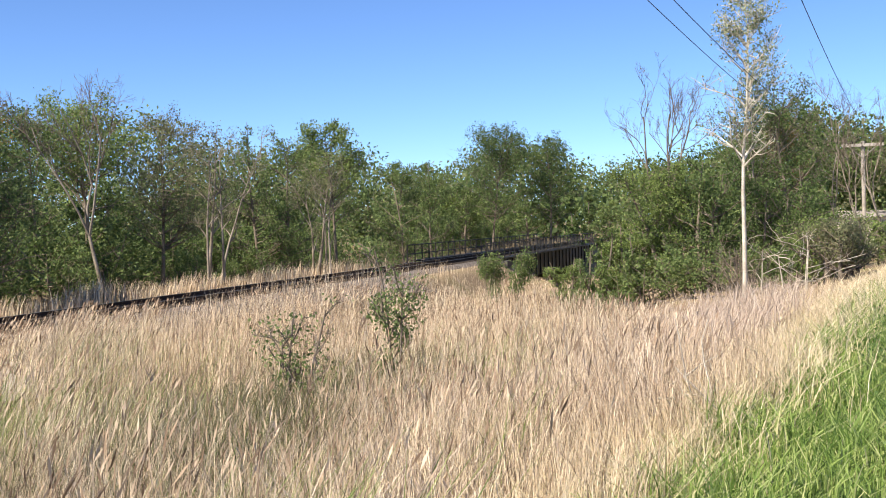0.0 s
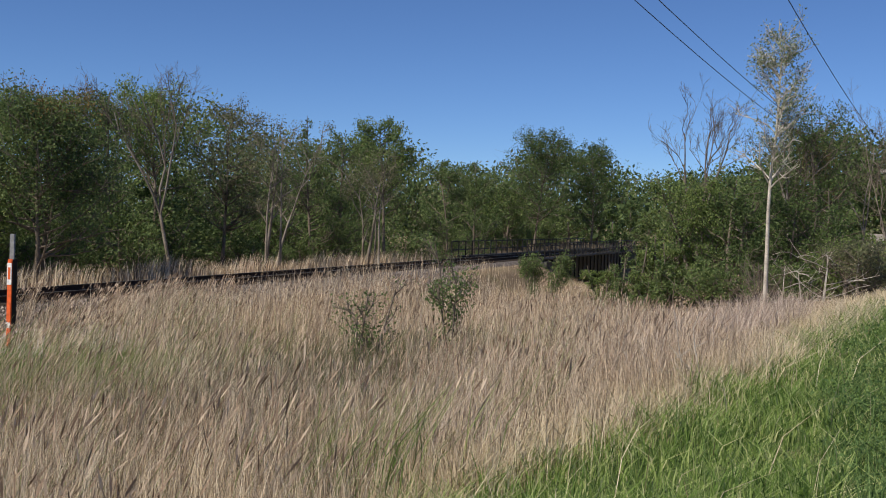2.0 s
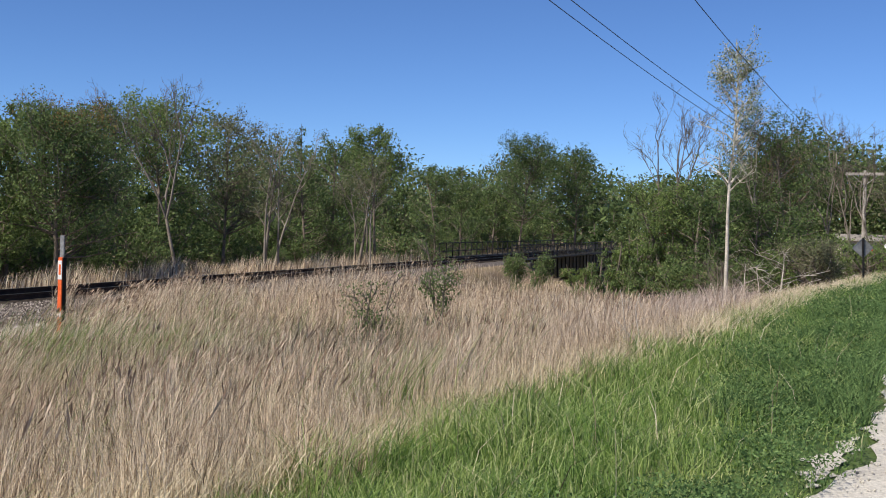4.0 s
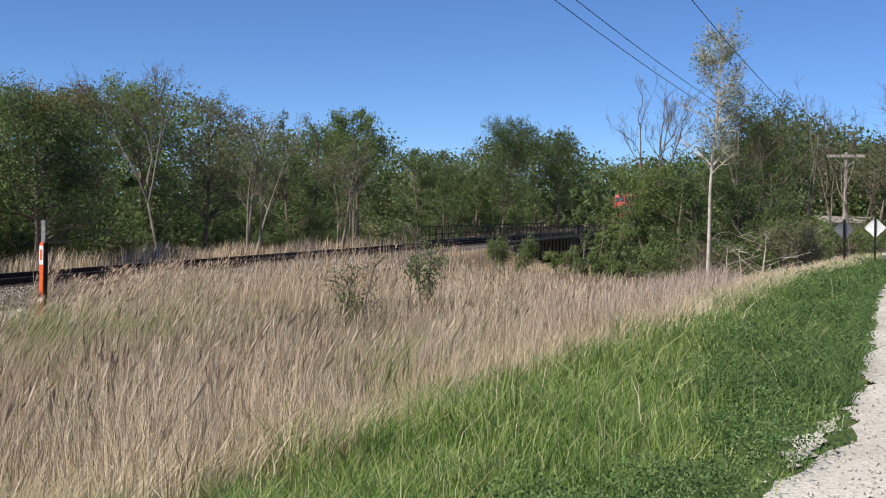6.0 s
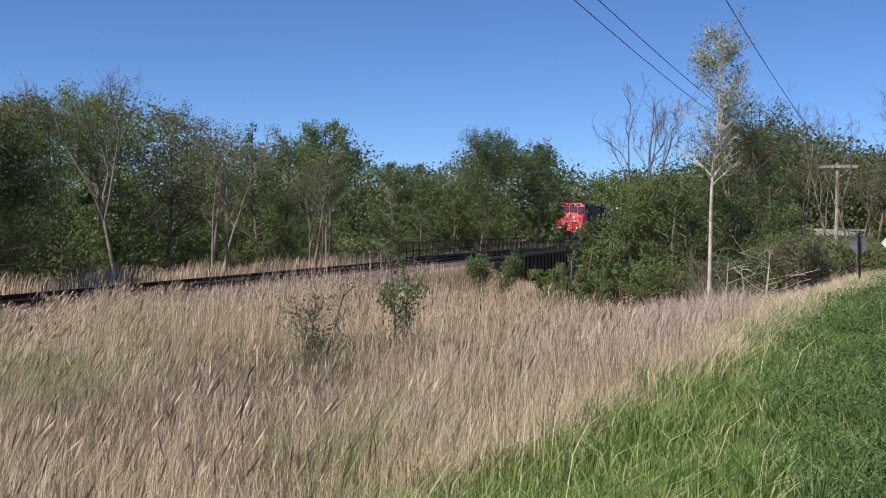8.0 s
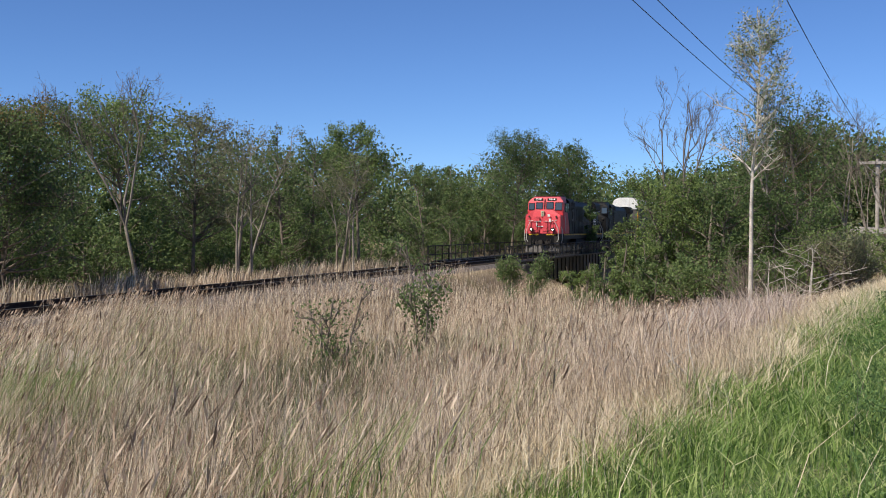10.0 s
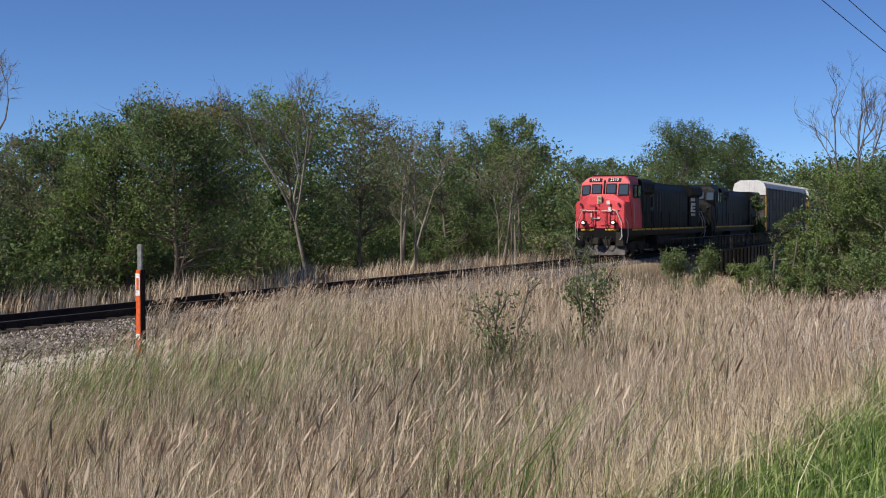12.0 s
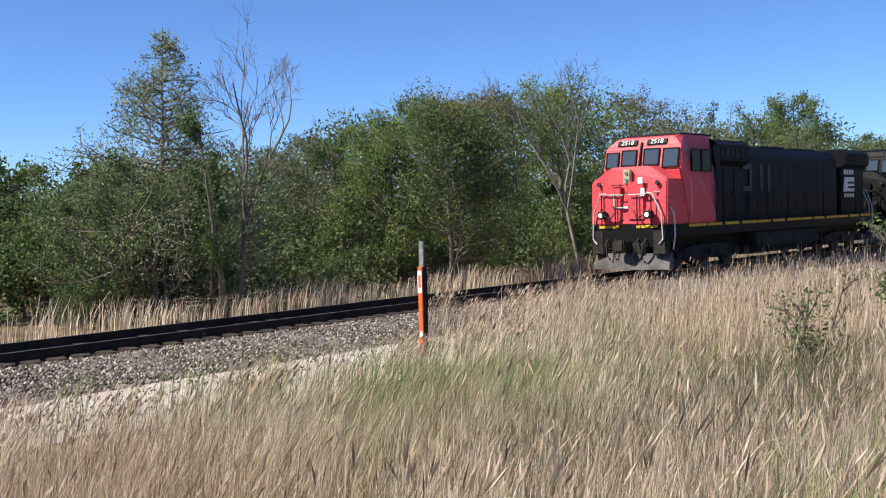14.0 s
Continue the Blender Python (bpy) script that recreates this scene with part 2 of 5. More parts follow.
def ground_z(q, s):
    q, s = np.asarray(q, float), np.asarray(s, float)
    r = q - trail_edge(s)
    ditch = np.interp(r, [-12, -6, -4.5, 0, 1.5, 3.8, 6.5, 9, 14], [-0.3, -0.05, 0, 0, -0.07, -0.4, -1.05, -1.3, -1.35])
    rail = np.interp(q, [8, 13.2, 14.5, 17, 23.5, 27, 34, 80], [-1.35, -0.98, -0.97, -1.0, -1.0, -1.35, -1.45, -1.3])
    w = np.clip((q - 8) / 5, 0, 1)
    w = w * w * (3 - 2 * w)
    z = ditch * (1 - w) + rail * w
    creek = np.clip(1 - np.abs(s - 91) / 17, 0, 1) * np.clip((q - 12) / 5, 0, 1) * np.clip((50 - q) / 15, 0, 1)
    wave = 0.05 * np.sin(q * 1.3 + s * 0.7) * np.sin(s * 0.9 - q * 0.4) * np.clip(r / 4, 0, 1) * np.clip((13 - q) / 3, 0, 1)
    def ease(u):
        u = np.clip(u, 0, 1)
        return u * u * (3 - 2 * u)
    hollow = 1.3 * ease((s - 33) / 14) * ease((q - 3.2) / 5) * (1 - ease((q - 15.3) / 2.2)) * (1 - ease((s - 125) / 20))
    return z - 3.0 * np.minimum(1, creek * 1.6) - hollow * (1 - np.minimum(1, creek)) + wave


def ground_at(x, y):
    q, s = plan(x, y)
    return float(ground_z(q, s))


def build_ground():
    qs = np.unique(np.concatenate([np.linspace(-1500, -60, 12), np.linspace(-60, -14, 12), np.linspace(-14, 28, 106), np.linspace(28, 90, 24), np.linspace(90, 1500, 12)]))
    ss = np.unique(np.concatenate([np.linspace(-1500, -60, 10), np.linspace(-60, -8, 14), np.linspace(-8, 45, 90), np.linspace(45, 130, 60), np.linspace(130, 400, 20), np.linspace(400, 1500, 8)]))
    Q, S = np.meshgrid(qs, ss, indexing="ij")
    X, Y = spot(Q, S)
    bed = (Q < trail_edge(S) - 0.25) & (Q > trail_edge(S) - 3.4)
    co = np.stack([X, Y, ground_z(Q, S) - 0.06 * bed], -1)
    i = np.arange(len(qs) * len(ss)).reshape(len(qs), len(ss))
    f = np.stack([i[:-1, :-1], i[:-1, 1:], i[1:, 1:], i[1:, :-1]], -1).reshape(-1, 4)
    ob = sheet_part("ground", co, f, SOIL)
    ob.data.materials.append(TURF)
    mid = ((Q[:-1, :-1] + Q[1:, 1:]) / 2, (S[:-1, :-1] + S[1:, 1:]) / 2)
    ob.data.polygons.foreach_set("material_index", (mid[0] < reed_edge(mid[1]) + 0.2).astype(np.int32).ravel())
    tagged(ob, "uneven ground with dry thatch and green turf", "ground", kind="structure")


def ribbon(name, ss, q0, q1, mat, lift, label, category, jag=0.0, seed=1, cuts=10):
    """A strip that lies on the ground between two edges."""
    rng = np.random.default_rng(seed)
    co = []
    for s in ss:
        a, b = q0(s) + rng.normal(0, jag), q1(s) + rng.normal(0, jag)
        for t in np.linspace(0, 1, cuts):
            q = a + (b - a) * t
            x, y = spot(q, s)
            co.append((x, y, float(ground_z(q, s)) + lift))
    n = len(ss)
    i = np.arange(n * cuts).reshape(n, cuts)
    f = np.stack([i[:-1, :-1], i[:-1, 1:], i[1:, 1:], i[1:, :-1]], -1).reshape(-1, 4)
    return tagged(sheet_part(name, co, f, mat), label, category, kind="structure")


def build_trail():
    ss = np.concatenate([np.linspace(-60, -8, 20), np.linspace(-7.8, 40, 240), np.linspace(41, 140, 50)])
    ribbon("trail", ss, lambda s: trail_edge(s) - 3.6, lambda s: trail_edge(s) + 0.06 * math.sin(s * 2.1) + 0.05 * math.sin(s * 0.83 + 1) * math.sin(s * 5.3), GRAVEL, 0.012,
           "pale crushed limestone trail with a ragged grassy edge", "path", 0.03)
    ribbon("gravel_patch", np.linspace(4.0, 6.0, 24), lambda s: trail_edge(s) + 0.12, lambda s: trail_edge(s) + 0.13 + 0.26 * abs(math.sin((s - 4.0) / 2.0 * math.pi)) * (0.7 + 0.3 * math.sin(s * 9)), GRAVEL, 0.012,
           "bare sandy patch in the grass at the trail edge", "gravel", 0.03, 9)
    rng = np.random.default_rng(15)
    ribbon("service_strip", np.linspace(-30, 22, 120), lambda s: 12.6 + 0.4 * math.sin(s * 0.9), lambda s: 16.0, PALE_GRAVEL, 0.02,
           "pale dusty gravel strip beside the railway ballast", "gravel", 0.1, 3)
    s = rng.uniform(-12, 22, 2600)
    q = rng.normal(14.4, 0.9, 2600)
    scatter_stones("strip_stones", q, s, ground_z(q, s) + 0.02, 0.015, 0.045, rng, STONE, bpy.data.objects["service_strip"], "scattered dark stones on pale gravel")


# ---- railway ----
def build_track():
    s0, s1 = -60.0, 420.0
    # ballast bed
    prof = [(-4.9, -1.06), (-4.3, -0.96), (-2.1, -0.845), (-1.45, -0.83), (-1.2, -0.875), (1.2, -0.875), (2.1, -0.845), (3.2, -1.0), (4.0, -1.35)]
    rng = np.random.default_rng(5)
    beds = []
    for ss in (np.concatenate([np.linspace(s0, 45, 210), np.linspace(45.5, 71.3, 40)]), np.linspace(112.7, s1, 110)):
        co = []
        for s in ss:
            slim = float(np.clip((s - 44) / 14, 0, 1)) if s < 120 else 1.0
            for k, (a, z) in enumerate(prof):
                if k < 2:
                    a, z = a + slim * (1.5, 1.7)[k], z - slim * (0.9, 0.25)[k]
                x, y = spot(TRACK + a + (rng.normal(0, 0.09) if k in (0, 1) else 0), s)
                co.append((x, y, z + rng.normal(0, 0.012)))
        n, c = len(ss), len(prof)
        i = np.arange(n * c).reshape(n, c)
        f = np.stack([i[:-1, :-1], i[:-1, 1:], i[1:, 1:], i[1:, :-1]], -1).reshape(-1, 4)
        beds.append(tagged(sheet_part("ballast_bed", co, f, BALLAST), "grey-pink crushed stone ballast bank under the rails", "ballast", kind="structure"))
    bed = beds[0]
    # loose stones
    m = 42000
    s = np.where(rng.random(m) < 0.8, rng.uniform(0, 32, m), rng.uniform(-25, 46, m))
    a = -5.0 + 4.1 * rng.random(m)
    z = np.interp(a, [p[0] for p in prof], [p[1] for p in prof])
    scatter_stones("ballast_stones", TRACK + a, s, z - 0.012, 0.026, 0.055, rng, STONE, bed, "sharp grey and pinkish broken stones")
    # rails
    x0, y0 = spot(TRACK, 0)
    M = Matrix(((ALONG[0], ACROSS[0], 0, x0), (ALONG[1], ACROSS[1], 0, y0), (0, 0, 1, RAIL_Z), (0, 0, 0, 1)))
    rails = thing("railway_track", "single railway track with dark rusty rails on timber ties", "railway", M, kind="structure")
    w = [(-0.07, -0.17), (0.07, -0.17), (0.07, -0.155), (0.012, -0.135), (0.012, -0.045), (0.037, -0.03), (0.037, -0.004), (-0.037, -0.004), (-0.037, -0.03), (-0.012, -0.045), (-0.012, -0.135), (-0.07, -0.155)]
    for side in (-1, 1):
        r = part("rail", prism(bmesh.new(), [(p[0] + side * 0.755, p[1]) for p in w], "x", s0, s1), RAIL, rails, "rust-dark steel rail")
        part("rail_head", boxed(s0, s1, side * 0.755 - 0.031, side * 0.755 + 0.031, -0.006, 0.0), RAIL_TOP, r, "polished running surface")
    tie = boxed(-0.115, 0.115, -1.3, 1.3, -0.33, -0.155, bevel=0.012)
    me = bpy.data.meshes.new("tie")
    tie.to_mesh(me)
    tie.free()
    me.materials.append(TIE)
    for k in range(298):
        ob = new("tie", me)
        ob.parent = rails
        ob.matrix_basis = pose(-24 + k * 0.51, random.uniform(-0.04, 0.04), random.uniform(-0.012, 0.01), 0, 0, random.uniform(-0.8, 0.8))


def scatter_stones(name, q, s, z, lo, hi, rng, mat, parent, label):
    """Small broken stones, one mesh of five-cornered lumps."""
    m = len(q)
    x, y = spot(q, s)
    base = np.array([(1, 0, 0), (-0.4, 0.8, 0.1), (-0.5, -0.8, -0.1), (0.05, 0.1, 0.9), (0.1, 0, -0.8)])
    tri = np.array([(0, 1, 3), (1, 2, 3), (2, 0, 3), (1, 0, 4), (2, 1, 4), (0, 2, 4)])
    r = rng.uniform(lo, hi, (m, 1, 1)) * (base[None] * rng.uniform(0.6, 1.3, (m, 5, 3)))
    t = rng.uniform(0, math.tau, m)
    ct, st = np.cos(t)[:, None], np.sin(t)[:, None]
    co = np.stack([r[..., 0] * ct - r[..., 1] * st + x[:, None], r[..., 0] * st + r[..., 1] * ct + y[:, None], r[..., 2] + z[:, None] + 0.01], -1)
    f = (tri[None] + 5 * np.arange(m)[:, None, None]).reshape(-1, 3)
    ob = sheet_part(name, co, f, mat, parent, label, tris=True)
    return tagged(ob, kind="stuff")


build_ground()
build_trail()
build_track()

# ---- plants ----
def blades(q, s, z, height, width, lean, rng, droop=0.35, spread=0.12):
    """Ribbons of two quads: rooted at q, s, leaning with the wind (lean in metres per metre, in plan x, y)."""
    m = len(q)
    x, y = spot(q, s)
    base = np.stack([x, y, z], -1)
    face = rng.uniform(0, math.tau, m)
    side = np.stack([np.cos(face), np.sin(face), np.zeros(m)], -1) * (width / 2)[:, None]
    tilt = np.stack([lean[0] + rng.normal(0, spread, m), lean[1] + rng.normal(0, spread, m), np.zeros(m)], -1)
    up = np.array((0, 0, 1.0))
    h = height[:, None]
    mid = base + up * h * 0.55 + tilt * h * 0.4
    top = base + up * h * (1 - 0.1 * droop) + tilt * h * (1 + droop)
    co = np.stack([base - side, base + side, mid + side * 0.8, mid - side * 0.8, top + side * 0.25, top - side * 0.25], 1)
    f = np.array([(0, 1, 2, 3), (3, 2, 4, 5)])[None] + 6 * np.arange(m)[:, None, None]
    return co.reshape(-1, 3), f.reshape(-1, 4), top, tilt


def stuff(name, co, f, mat, label, category):
    return tagged(sheet_part(name, co, f, mat), label, category, kind="stuff")


def field(rng, m, d0, d1, az0, az1, power=0.5):
    """Random places in a fan about the origin, in plan q, s."""
    d = (d0 ** (1 / power) + (d1 ** (1 / power) - d0 ** (1 / power)) * rng.random(m)) ** power
    a = np.radians(rng.uniform(az0, az1, m))
    return plan(d * np.sin(a), d * np.cos(a))


def wobble(q, s, k=1.0):
    return np.sin(q * 0.9 * k + 1.3) * np.sin(s * 0.6 * k + 0.4) + 0.6 * np.sin(q * 2.3 * k - s * 1.7 * k)


def build_reeds():
    rng = np.random.default_rng(11)
    WIND = (0.40, 0.02)
    # dry reeds over the whole ditch, dense near the trail
    sets = [(9000, 2.0, 16, 180, 310), (108000, 2.5, 15, -50, 50), (90000, 15, 32, -38, 38), (50000, 32, 80, -12, 30)]
    cos, fs, pcs, pfs, n, pn = [], [], [], [], 0, 0
    for k, (m, d0, d1, a0, a1) in enumerate(sets):
        q, s = field(rng, m, d0, d1, a0, a1, 0.55)
        edge = reed_edge(s) + 0.25 * wobble(q * 0, s, 2.0)
        far = np.interp(s, [-30, 8, 13, 17, 19.5, 24, 40, 54, 60, 75], [12.4, 12.8, 13.3, 13.9, 16.2, 17.8, 18.2, 17.9, 17.6, 17.0])
        keep = (q > edge + rng.exponential(0.15, m)) & (q < far + rng.normal(0, 0.25, m)) & (rng.random(m) < 0.72 + 0.38 * wobble(q, s, 1.4))
        q, s = q[keep], s[keep]
        m = len(q)
        rim = np.clip((q - reed_edge(s)) / 2.0, 0, 1)
        h = (0.45 + 0.75 * rng.random(m) ** 0.8) * (0.55 + 0.45 * rim) * (1 - np.interp(s, [16, 20, 24, 30, 36, 45, 55, 70], [0.70, 0.50, 0.42, 0.55, 0.28, 0.08, 0.10, 0.25]) * np.clip((q - 12) / 4.0, 0, 1) * (1 - 0.35 * (wobble(q, s, 0.9) > 0.9))) * (1 + 0.10 * wobble(q, s)) * (1.0 + 0.12 * np.clip((s - 18) / 20, 0, 1))
        px, py = spot(q, s)
        dist, az = np.hypot(px, py), np.degrees(np.arctan2(px, py))
        h = h * np.clip(1 - (dist - np.interp(az, [6, 8, 10, 12, 15, 20, 25, 28], [95, 95, 85, 62, 40, 32, 27, 26])) / 7, 0.4, 1)
        width = rng.uniform(0.0026, 0.0062, m) * (1.0, 1.0, 1.4, 2.4)[k]
        left = np.interp(az, [-25, -10, -3, 4, 12], [1.0, 0.8, 0.42, 0.15, 0.04]) * np.interp(dist, [4, 9, 14], [0.15, 0.5, 0.95])
        ax = np.stack([WIND[0] * (0.02 + 0.52 * left) + 0.06 * wobble(q, s, 1.9), WIND[1] + 0.08 * wobble(s, q, 1.7)])
        h = h * (1 - 0.28 * np.clip((q - 9.5) / 3, 0, 1) * np.clip((19 - s) / 2, 0, 1))
        lid = 1.58 + dist * np.tan(np.radians(np.interp(az, [6, 10, 13, 17, 20.5, 25, 28, 31], [-1.1, -1.5, -2.0, -2.9, -3.8, -4.6, -4.5, -4.0]))) - ground_z(q, s)
        h = np.where((dist > 12) & (az > 7), np.minimum(h, np.maximum(lid * rng.uniform(0.75, 1.12, m), 0.28)), h)
        co, f, top, tilt = blades(q, s, ground_z(q, s) - 0.02, h, width, ax, rng, 0.14, 0.14)
        cos.append(co); fs.append(f + n); n += len(co)
        # dead leaves that hang off the stems at all angles
        pick = rng.random(m) < (0.1, 0.3, 0.15, 0.0)[k]
        mm = int(pick.sum())
        if mm:
            u = rng.uniform(0.1, 0.75, mm)
            lc, lf, _, _ = blades(q[pick] + rng.normal(0, 0.04, mm), s[pick] + rng.normal(0, 0.04, mm), ground_z(q[pick], s[pick]) + h[pick] * u, rng.uniform(0.05, 0.24, mm), width[pick] * 1.25, ax[:, pick], rng, 0.6, 0.85)
            cos.append(lc); fs.append(lf + n); n += len(lc)
        # seed heads on some
        pick = (rng.random(m) < 0.16) & (h > 0.72)
        t, d = top[pick], tilt[pick]
        mm = len(t)
        L = rng.uniform(0.10, 0.2, mm)[:, None]
        wv = rng.uniform(0.005, 0.011, mm)[:, None] * (1.0, 1.0, 1.4, 2.2)[k]
        a = rng.uniform(0, math.tau, mm)
        sd = np.stack([np.cos(a), np.sin(a), 0 * a], -1) * wv
        dv = d * 1.6 + np.array((0.15, 0, 0.75))
        dv /= np.linalg.norm(dv, axis=1)[:, None]
        pc = np.stack([t - dv * L * 0.4, t + dv * L * 0.2 + sd, t + dv * L * 0.8, t + dv * L * 0.2 - sd], 1)
        pcs.append(pc.reshape(-1, 3)); pfs.append(np.arange(mm * 4).reshape(-1, 4) + pn); pn += mm * 4
    stuff("tall_dry_reeds", np.concatenate(cos), np.concatenate(fs), REED, "tall dry straw-coloured reeds leaning in the wind", "reeds")
    stuff("reed_plumes", np.concatenate(pcs), np.concatenate(pfs), PLUME, "brownish feathery seed heads on the dry reeds", "reeds")
    # green shoots among them, strongest near the marker post
    m = 90000
    q, s = field(rng, m, 6, 26, -28, 16, 0.6)
    px, py = bearing(-9.0, 16.5)
    pq, ps = plan(px, py)
    near = np.exp(-(((q - pq) / 1.9) ** 2 + ((s - ps) / 2.4) ** 2))
    keep = (q > reed_edge(s) + 0.3) & (q < 13.6) & (rng.random(m) < 0.02 + 0.42 * near + 0.09 * (wobble(q, s, 0.8) > 0.4))
    q, s = q[keep], s[keep]
    m = len(q)
    co, f, _, _ = blades(q, s, ground_z(q, s) - 0.02, rng.uniform(0.6, 1.12, m), rng.uniform(0.006, 0.014, m), (0.24, 0), rng, 0.4, 0.12)
    stuff("green_shoots", co, f, REED_GREEN, "fresh green grass shoots among the dry reeds", "grass")
    # darker green weeds in the hollow
    m = 9000
    c = rng.integers(0, 6, m)
    bx = np.array([bearing(a, d) for a, d in ((1.2, 15.5), (-1.5, 13.5), (4.0, 17.5), (8.5, 20.0), (0.0, 12.0), (5.5, 14.5))])
    q, s = plan(bx[c, 0], bx[c, 1])
    q, s = q + rng.normal(0, 0.6, m), s + rng.normal(0, 0.9, m)
    co, f, _, _ = blades(q, s, ground_z(q, s) - 0.02, rng.uniform(0.45, 1.12, m), rng.uniform(0.006, 0.014, m), (0.10, 0), rng, 0.5, 0.2)
    stuff("dark_weeds", co, f, HOLLOW, "dark green weeds in a hollow of the reeds", "weeds")
    # grey dead weed stalks in a band along the verge
    m = 21000
    q, s = field(rng, m, 9, 34, 3, 28, 0.6)
    keep = (q > reed_edge(s) + 1.0) & (q < reed_edge(s) + 5.5) & (wobble(q, s, 0.6) > -0.5)
    q, s = q[keep], s[keep]
    m = len(q)
    co, f, _, _ = blades(q, s, ground_z(q, s) - 0.02, rng.uniform(0.4, 0.95, m), rng.uniform(0.006, 0.016, m), (0.06, 0), rng, 0.5, 0.2)
    stuff("grey_weed_stalks", co, f, WEED_GREY, "grey-mauve dead weed stalks between reeds and verge", "weeds")
    # pale band of shorter grass along the reed edge
    m = 24000
    s = 1 + 44 * rng.random(m) ** 1.25
    q = reed_edge(s) + rng.normal(0.5, 0.25 + 0.15 * np.clip(s / 15, 0, 1), m)
    keep = q > trail_edge(s) + 1.2
    q, s = q[keep], s[keep]
    m = len(q)
    co, f, _, _ = blades(q, s, ground_z(q, s) - 0.02, rng.uniform(0.2, 0.52, m), rng.uniform(0.004, 0.008, m) * (1 + s / 25), (0.08, 0), rng, 0.6, 0.22)
    stuff("straw_edge_grass", co, f, STRAW, "short bleached straw along the edge of the reeds", "grass")
    # band of reeds beyond the track
    m = 11000
    s = -20 + 95 * rng.random(m)
    q = TRACK + 3.6 + np.abs(rng.normal(0, 2.0, m)) + 0.4 * np.sin(s)
    h = rng.uniform(0.5, 1.15, m) * (0.8 + 0.25 * wobble(q, s, 0.5))
    keep = (s < 68) & (rng.random(m) < np.interp(s, [-20, 10, 22], [0.4, 0.45, 1.0]))
    q, s, h = q[keep], s[keep], h[keep]
    co, f, top, _ = blades(q, s, ground_z(q, s) - 0.05, h, rng.uniform(0.012, 0.03, len(q)), (0.12, 0), rng, 0.3, 0.1)
    stuff("reeds_beyond_track", co, f, REED, "dry reeds in front of the wood beyond the railway", "reeds")


def build_verge():
    rng = np.random.default_rng(21)
    m = 90000
    s = np.where(rng.random(m) < 0.12, rng.uniform(-13, 0, m), -1 + 46 * rng.random(m) ** 1.9)
    t = rng.random(m)
    e0, e1 = trail_edge(s), reed_edge(s)
    q = e0 + 0.05 + (e1 - e0 + 0.25) * t + rng.normal(0, 0.06, m)
    bare = (1.3 * np.exp(-((q - trail_edge(s) - 0.25) / 0.14) ** 2 - ((s - 5.0) / 0.5) ** 2) + np.exp(-((t) / 0.1) ** 2) * 0.6) > rng.random(m)
    q, s, t = q[~bare], s[~bare], t[~bare]
    m = len(q)
    h = rng.uniform(0.08, 0.26, m) * (0.55 + 1.0 * np.clip(t, 0, 1)) * (1 + 0.35 * wobble(q, s, 3.1)) * (1 + 0.2 * wobble(s, q, 1.3))
    co, f, _, _ = blades(q, s, ground_z(q, s) - 0.01, h, rng.uniform(0.004, 0.010, m) * (1 + s / 16), (0.05, 0), rng, 0.7, 0.28)
    stuff("verge_grass", co, f, GRASS, "lush green verge grass beside the trail", "grass")
    # tall single stems
    m = 130
    s = 1 + 22 * rng.random(m) ** 1.5
    q = trail_edge(s) + 0.5 + (reed_edge(s) - trail_edge(s)) * rng.random(m)
    co, f, _, _ = blades(q, s, ground_z(q, s), rng.uniform(0.35, 0.7, m), rng.uniform(0.004, 0.007, m), (0.08, 0), rng, 0.5, 0.25)
    stuff("straw_stems", co, f, REED, "single dry straw stems standing in the verge", "grass")
    # broad-leaved weeds in dark clumps
    cq, cs = [], []
    for k in range(620):
        s0 = 0.5 + 34 * rng.random() ** 1.3
        w = trail_edge(s0) + 0.06 + (0.4 + 0.62 * (reed_edge(s0) - trail_edge(s0)) * np.clip((s0 - 2.5) / 12, 0.10, 1)) * rng.random() ** 1.2
        c = int(rng.integers(60, 130))
        cq.append(rng.normal(w, 0.15, c)); cs.append(rng.normal(s0, 0.2, c))
    q, s = np.concatenate(cq), np.concatenate(cs)
    keep = (q > trail_edge(s) - 0.05) & (rng.random(len(q)) > 1.2 * np.exp(-((q - trail_edge(s) - 0.25) / 0.14) ** 2 - ((s - 5.0) / 0.5) ** 2))
    q, s = q[keep], s[keep]
    m = len(q)
    x, y = spot(q, s)
    z = ground_z(q, s) + rng.uniform(0.02, 0.34, m) * (0.75 + 0.45 * wobble(q, s, 2.0))
    z = np.maximum(z, ground_z(q, s) + 0.015)
    co, f = leaf_quads(np.stack([x, y, z], -1), rng.uniform(0.006, 0.015, m) * (1 + s / 20), rng, flat=0.15)
    stuff("verge_weeds", co, f, WEED, "dark green broad-leaved weeds at the trail edge", "weeds")
    # dark blades standing among the weeds
    m = 13000
    s = 6.5 + 28 * rng.random(m) ** 1.3
    q = trail_edge(s) + 0.05 + (0.5 + 0.6 * (reed_edge(s) - trail_edge(s)) * np.clip((s - 2.5) / 12, 0.1, 1)) * rng.random(m) ** 1.2
    co, f, _, _ = blades(q, s, ground_z(q, s) - 0.01, rng.uniform(0.1, 0.3, m) * (1 + 0.4 * wobble(q, s, 2.0)), rng.uniform(0.004, 0.009, m) * (1 + s / 18), (0.05, 0), rng, 0.6, 0.3)
    stuff("weed_blades", co, f, WEED, "dark green grass blades among the trail-side weeds", "grass")
    # crumbs of gravel along the edge
    m = 5000
    s = 0 + 25 * rng.random(m) ** 1.5
    q = trail_edge(s) + rng.normal(-0.6, 0.3, m)
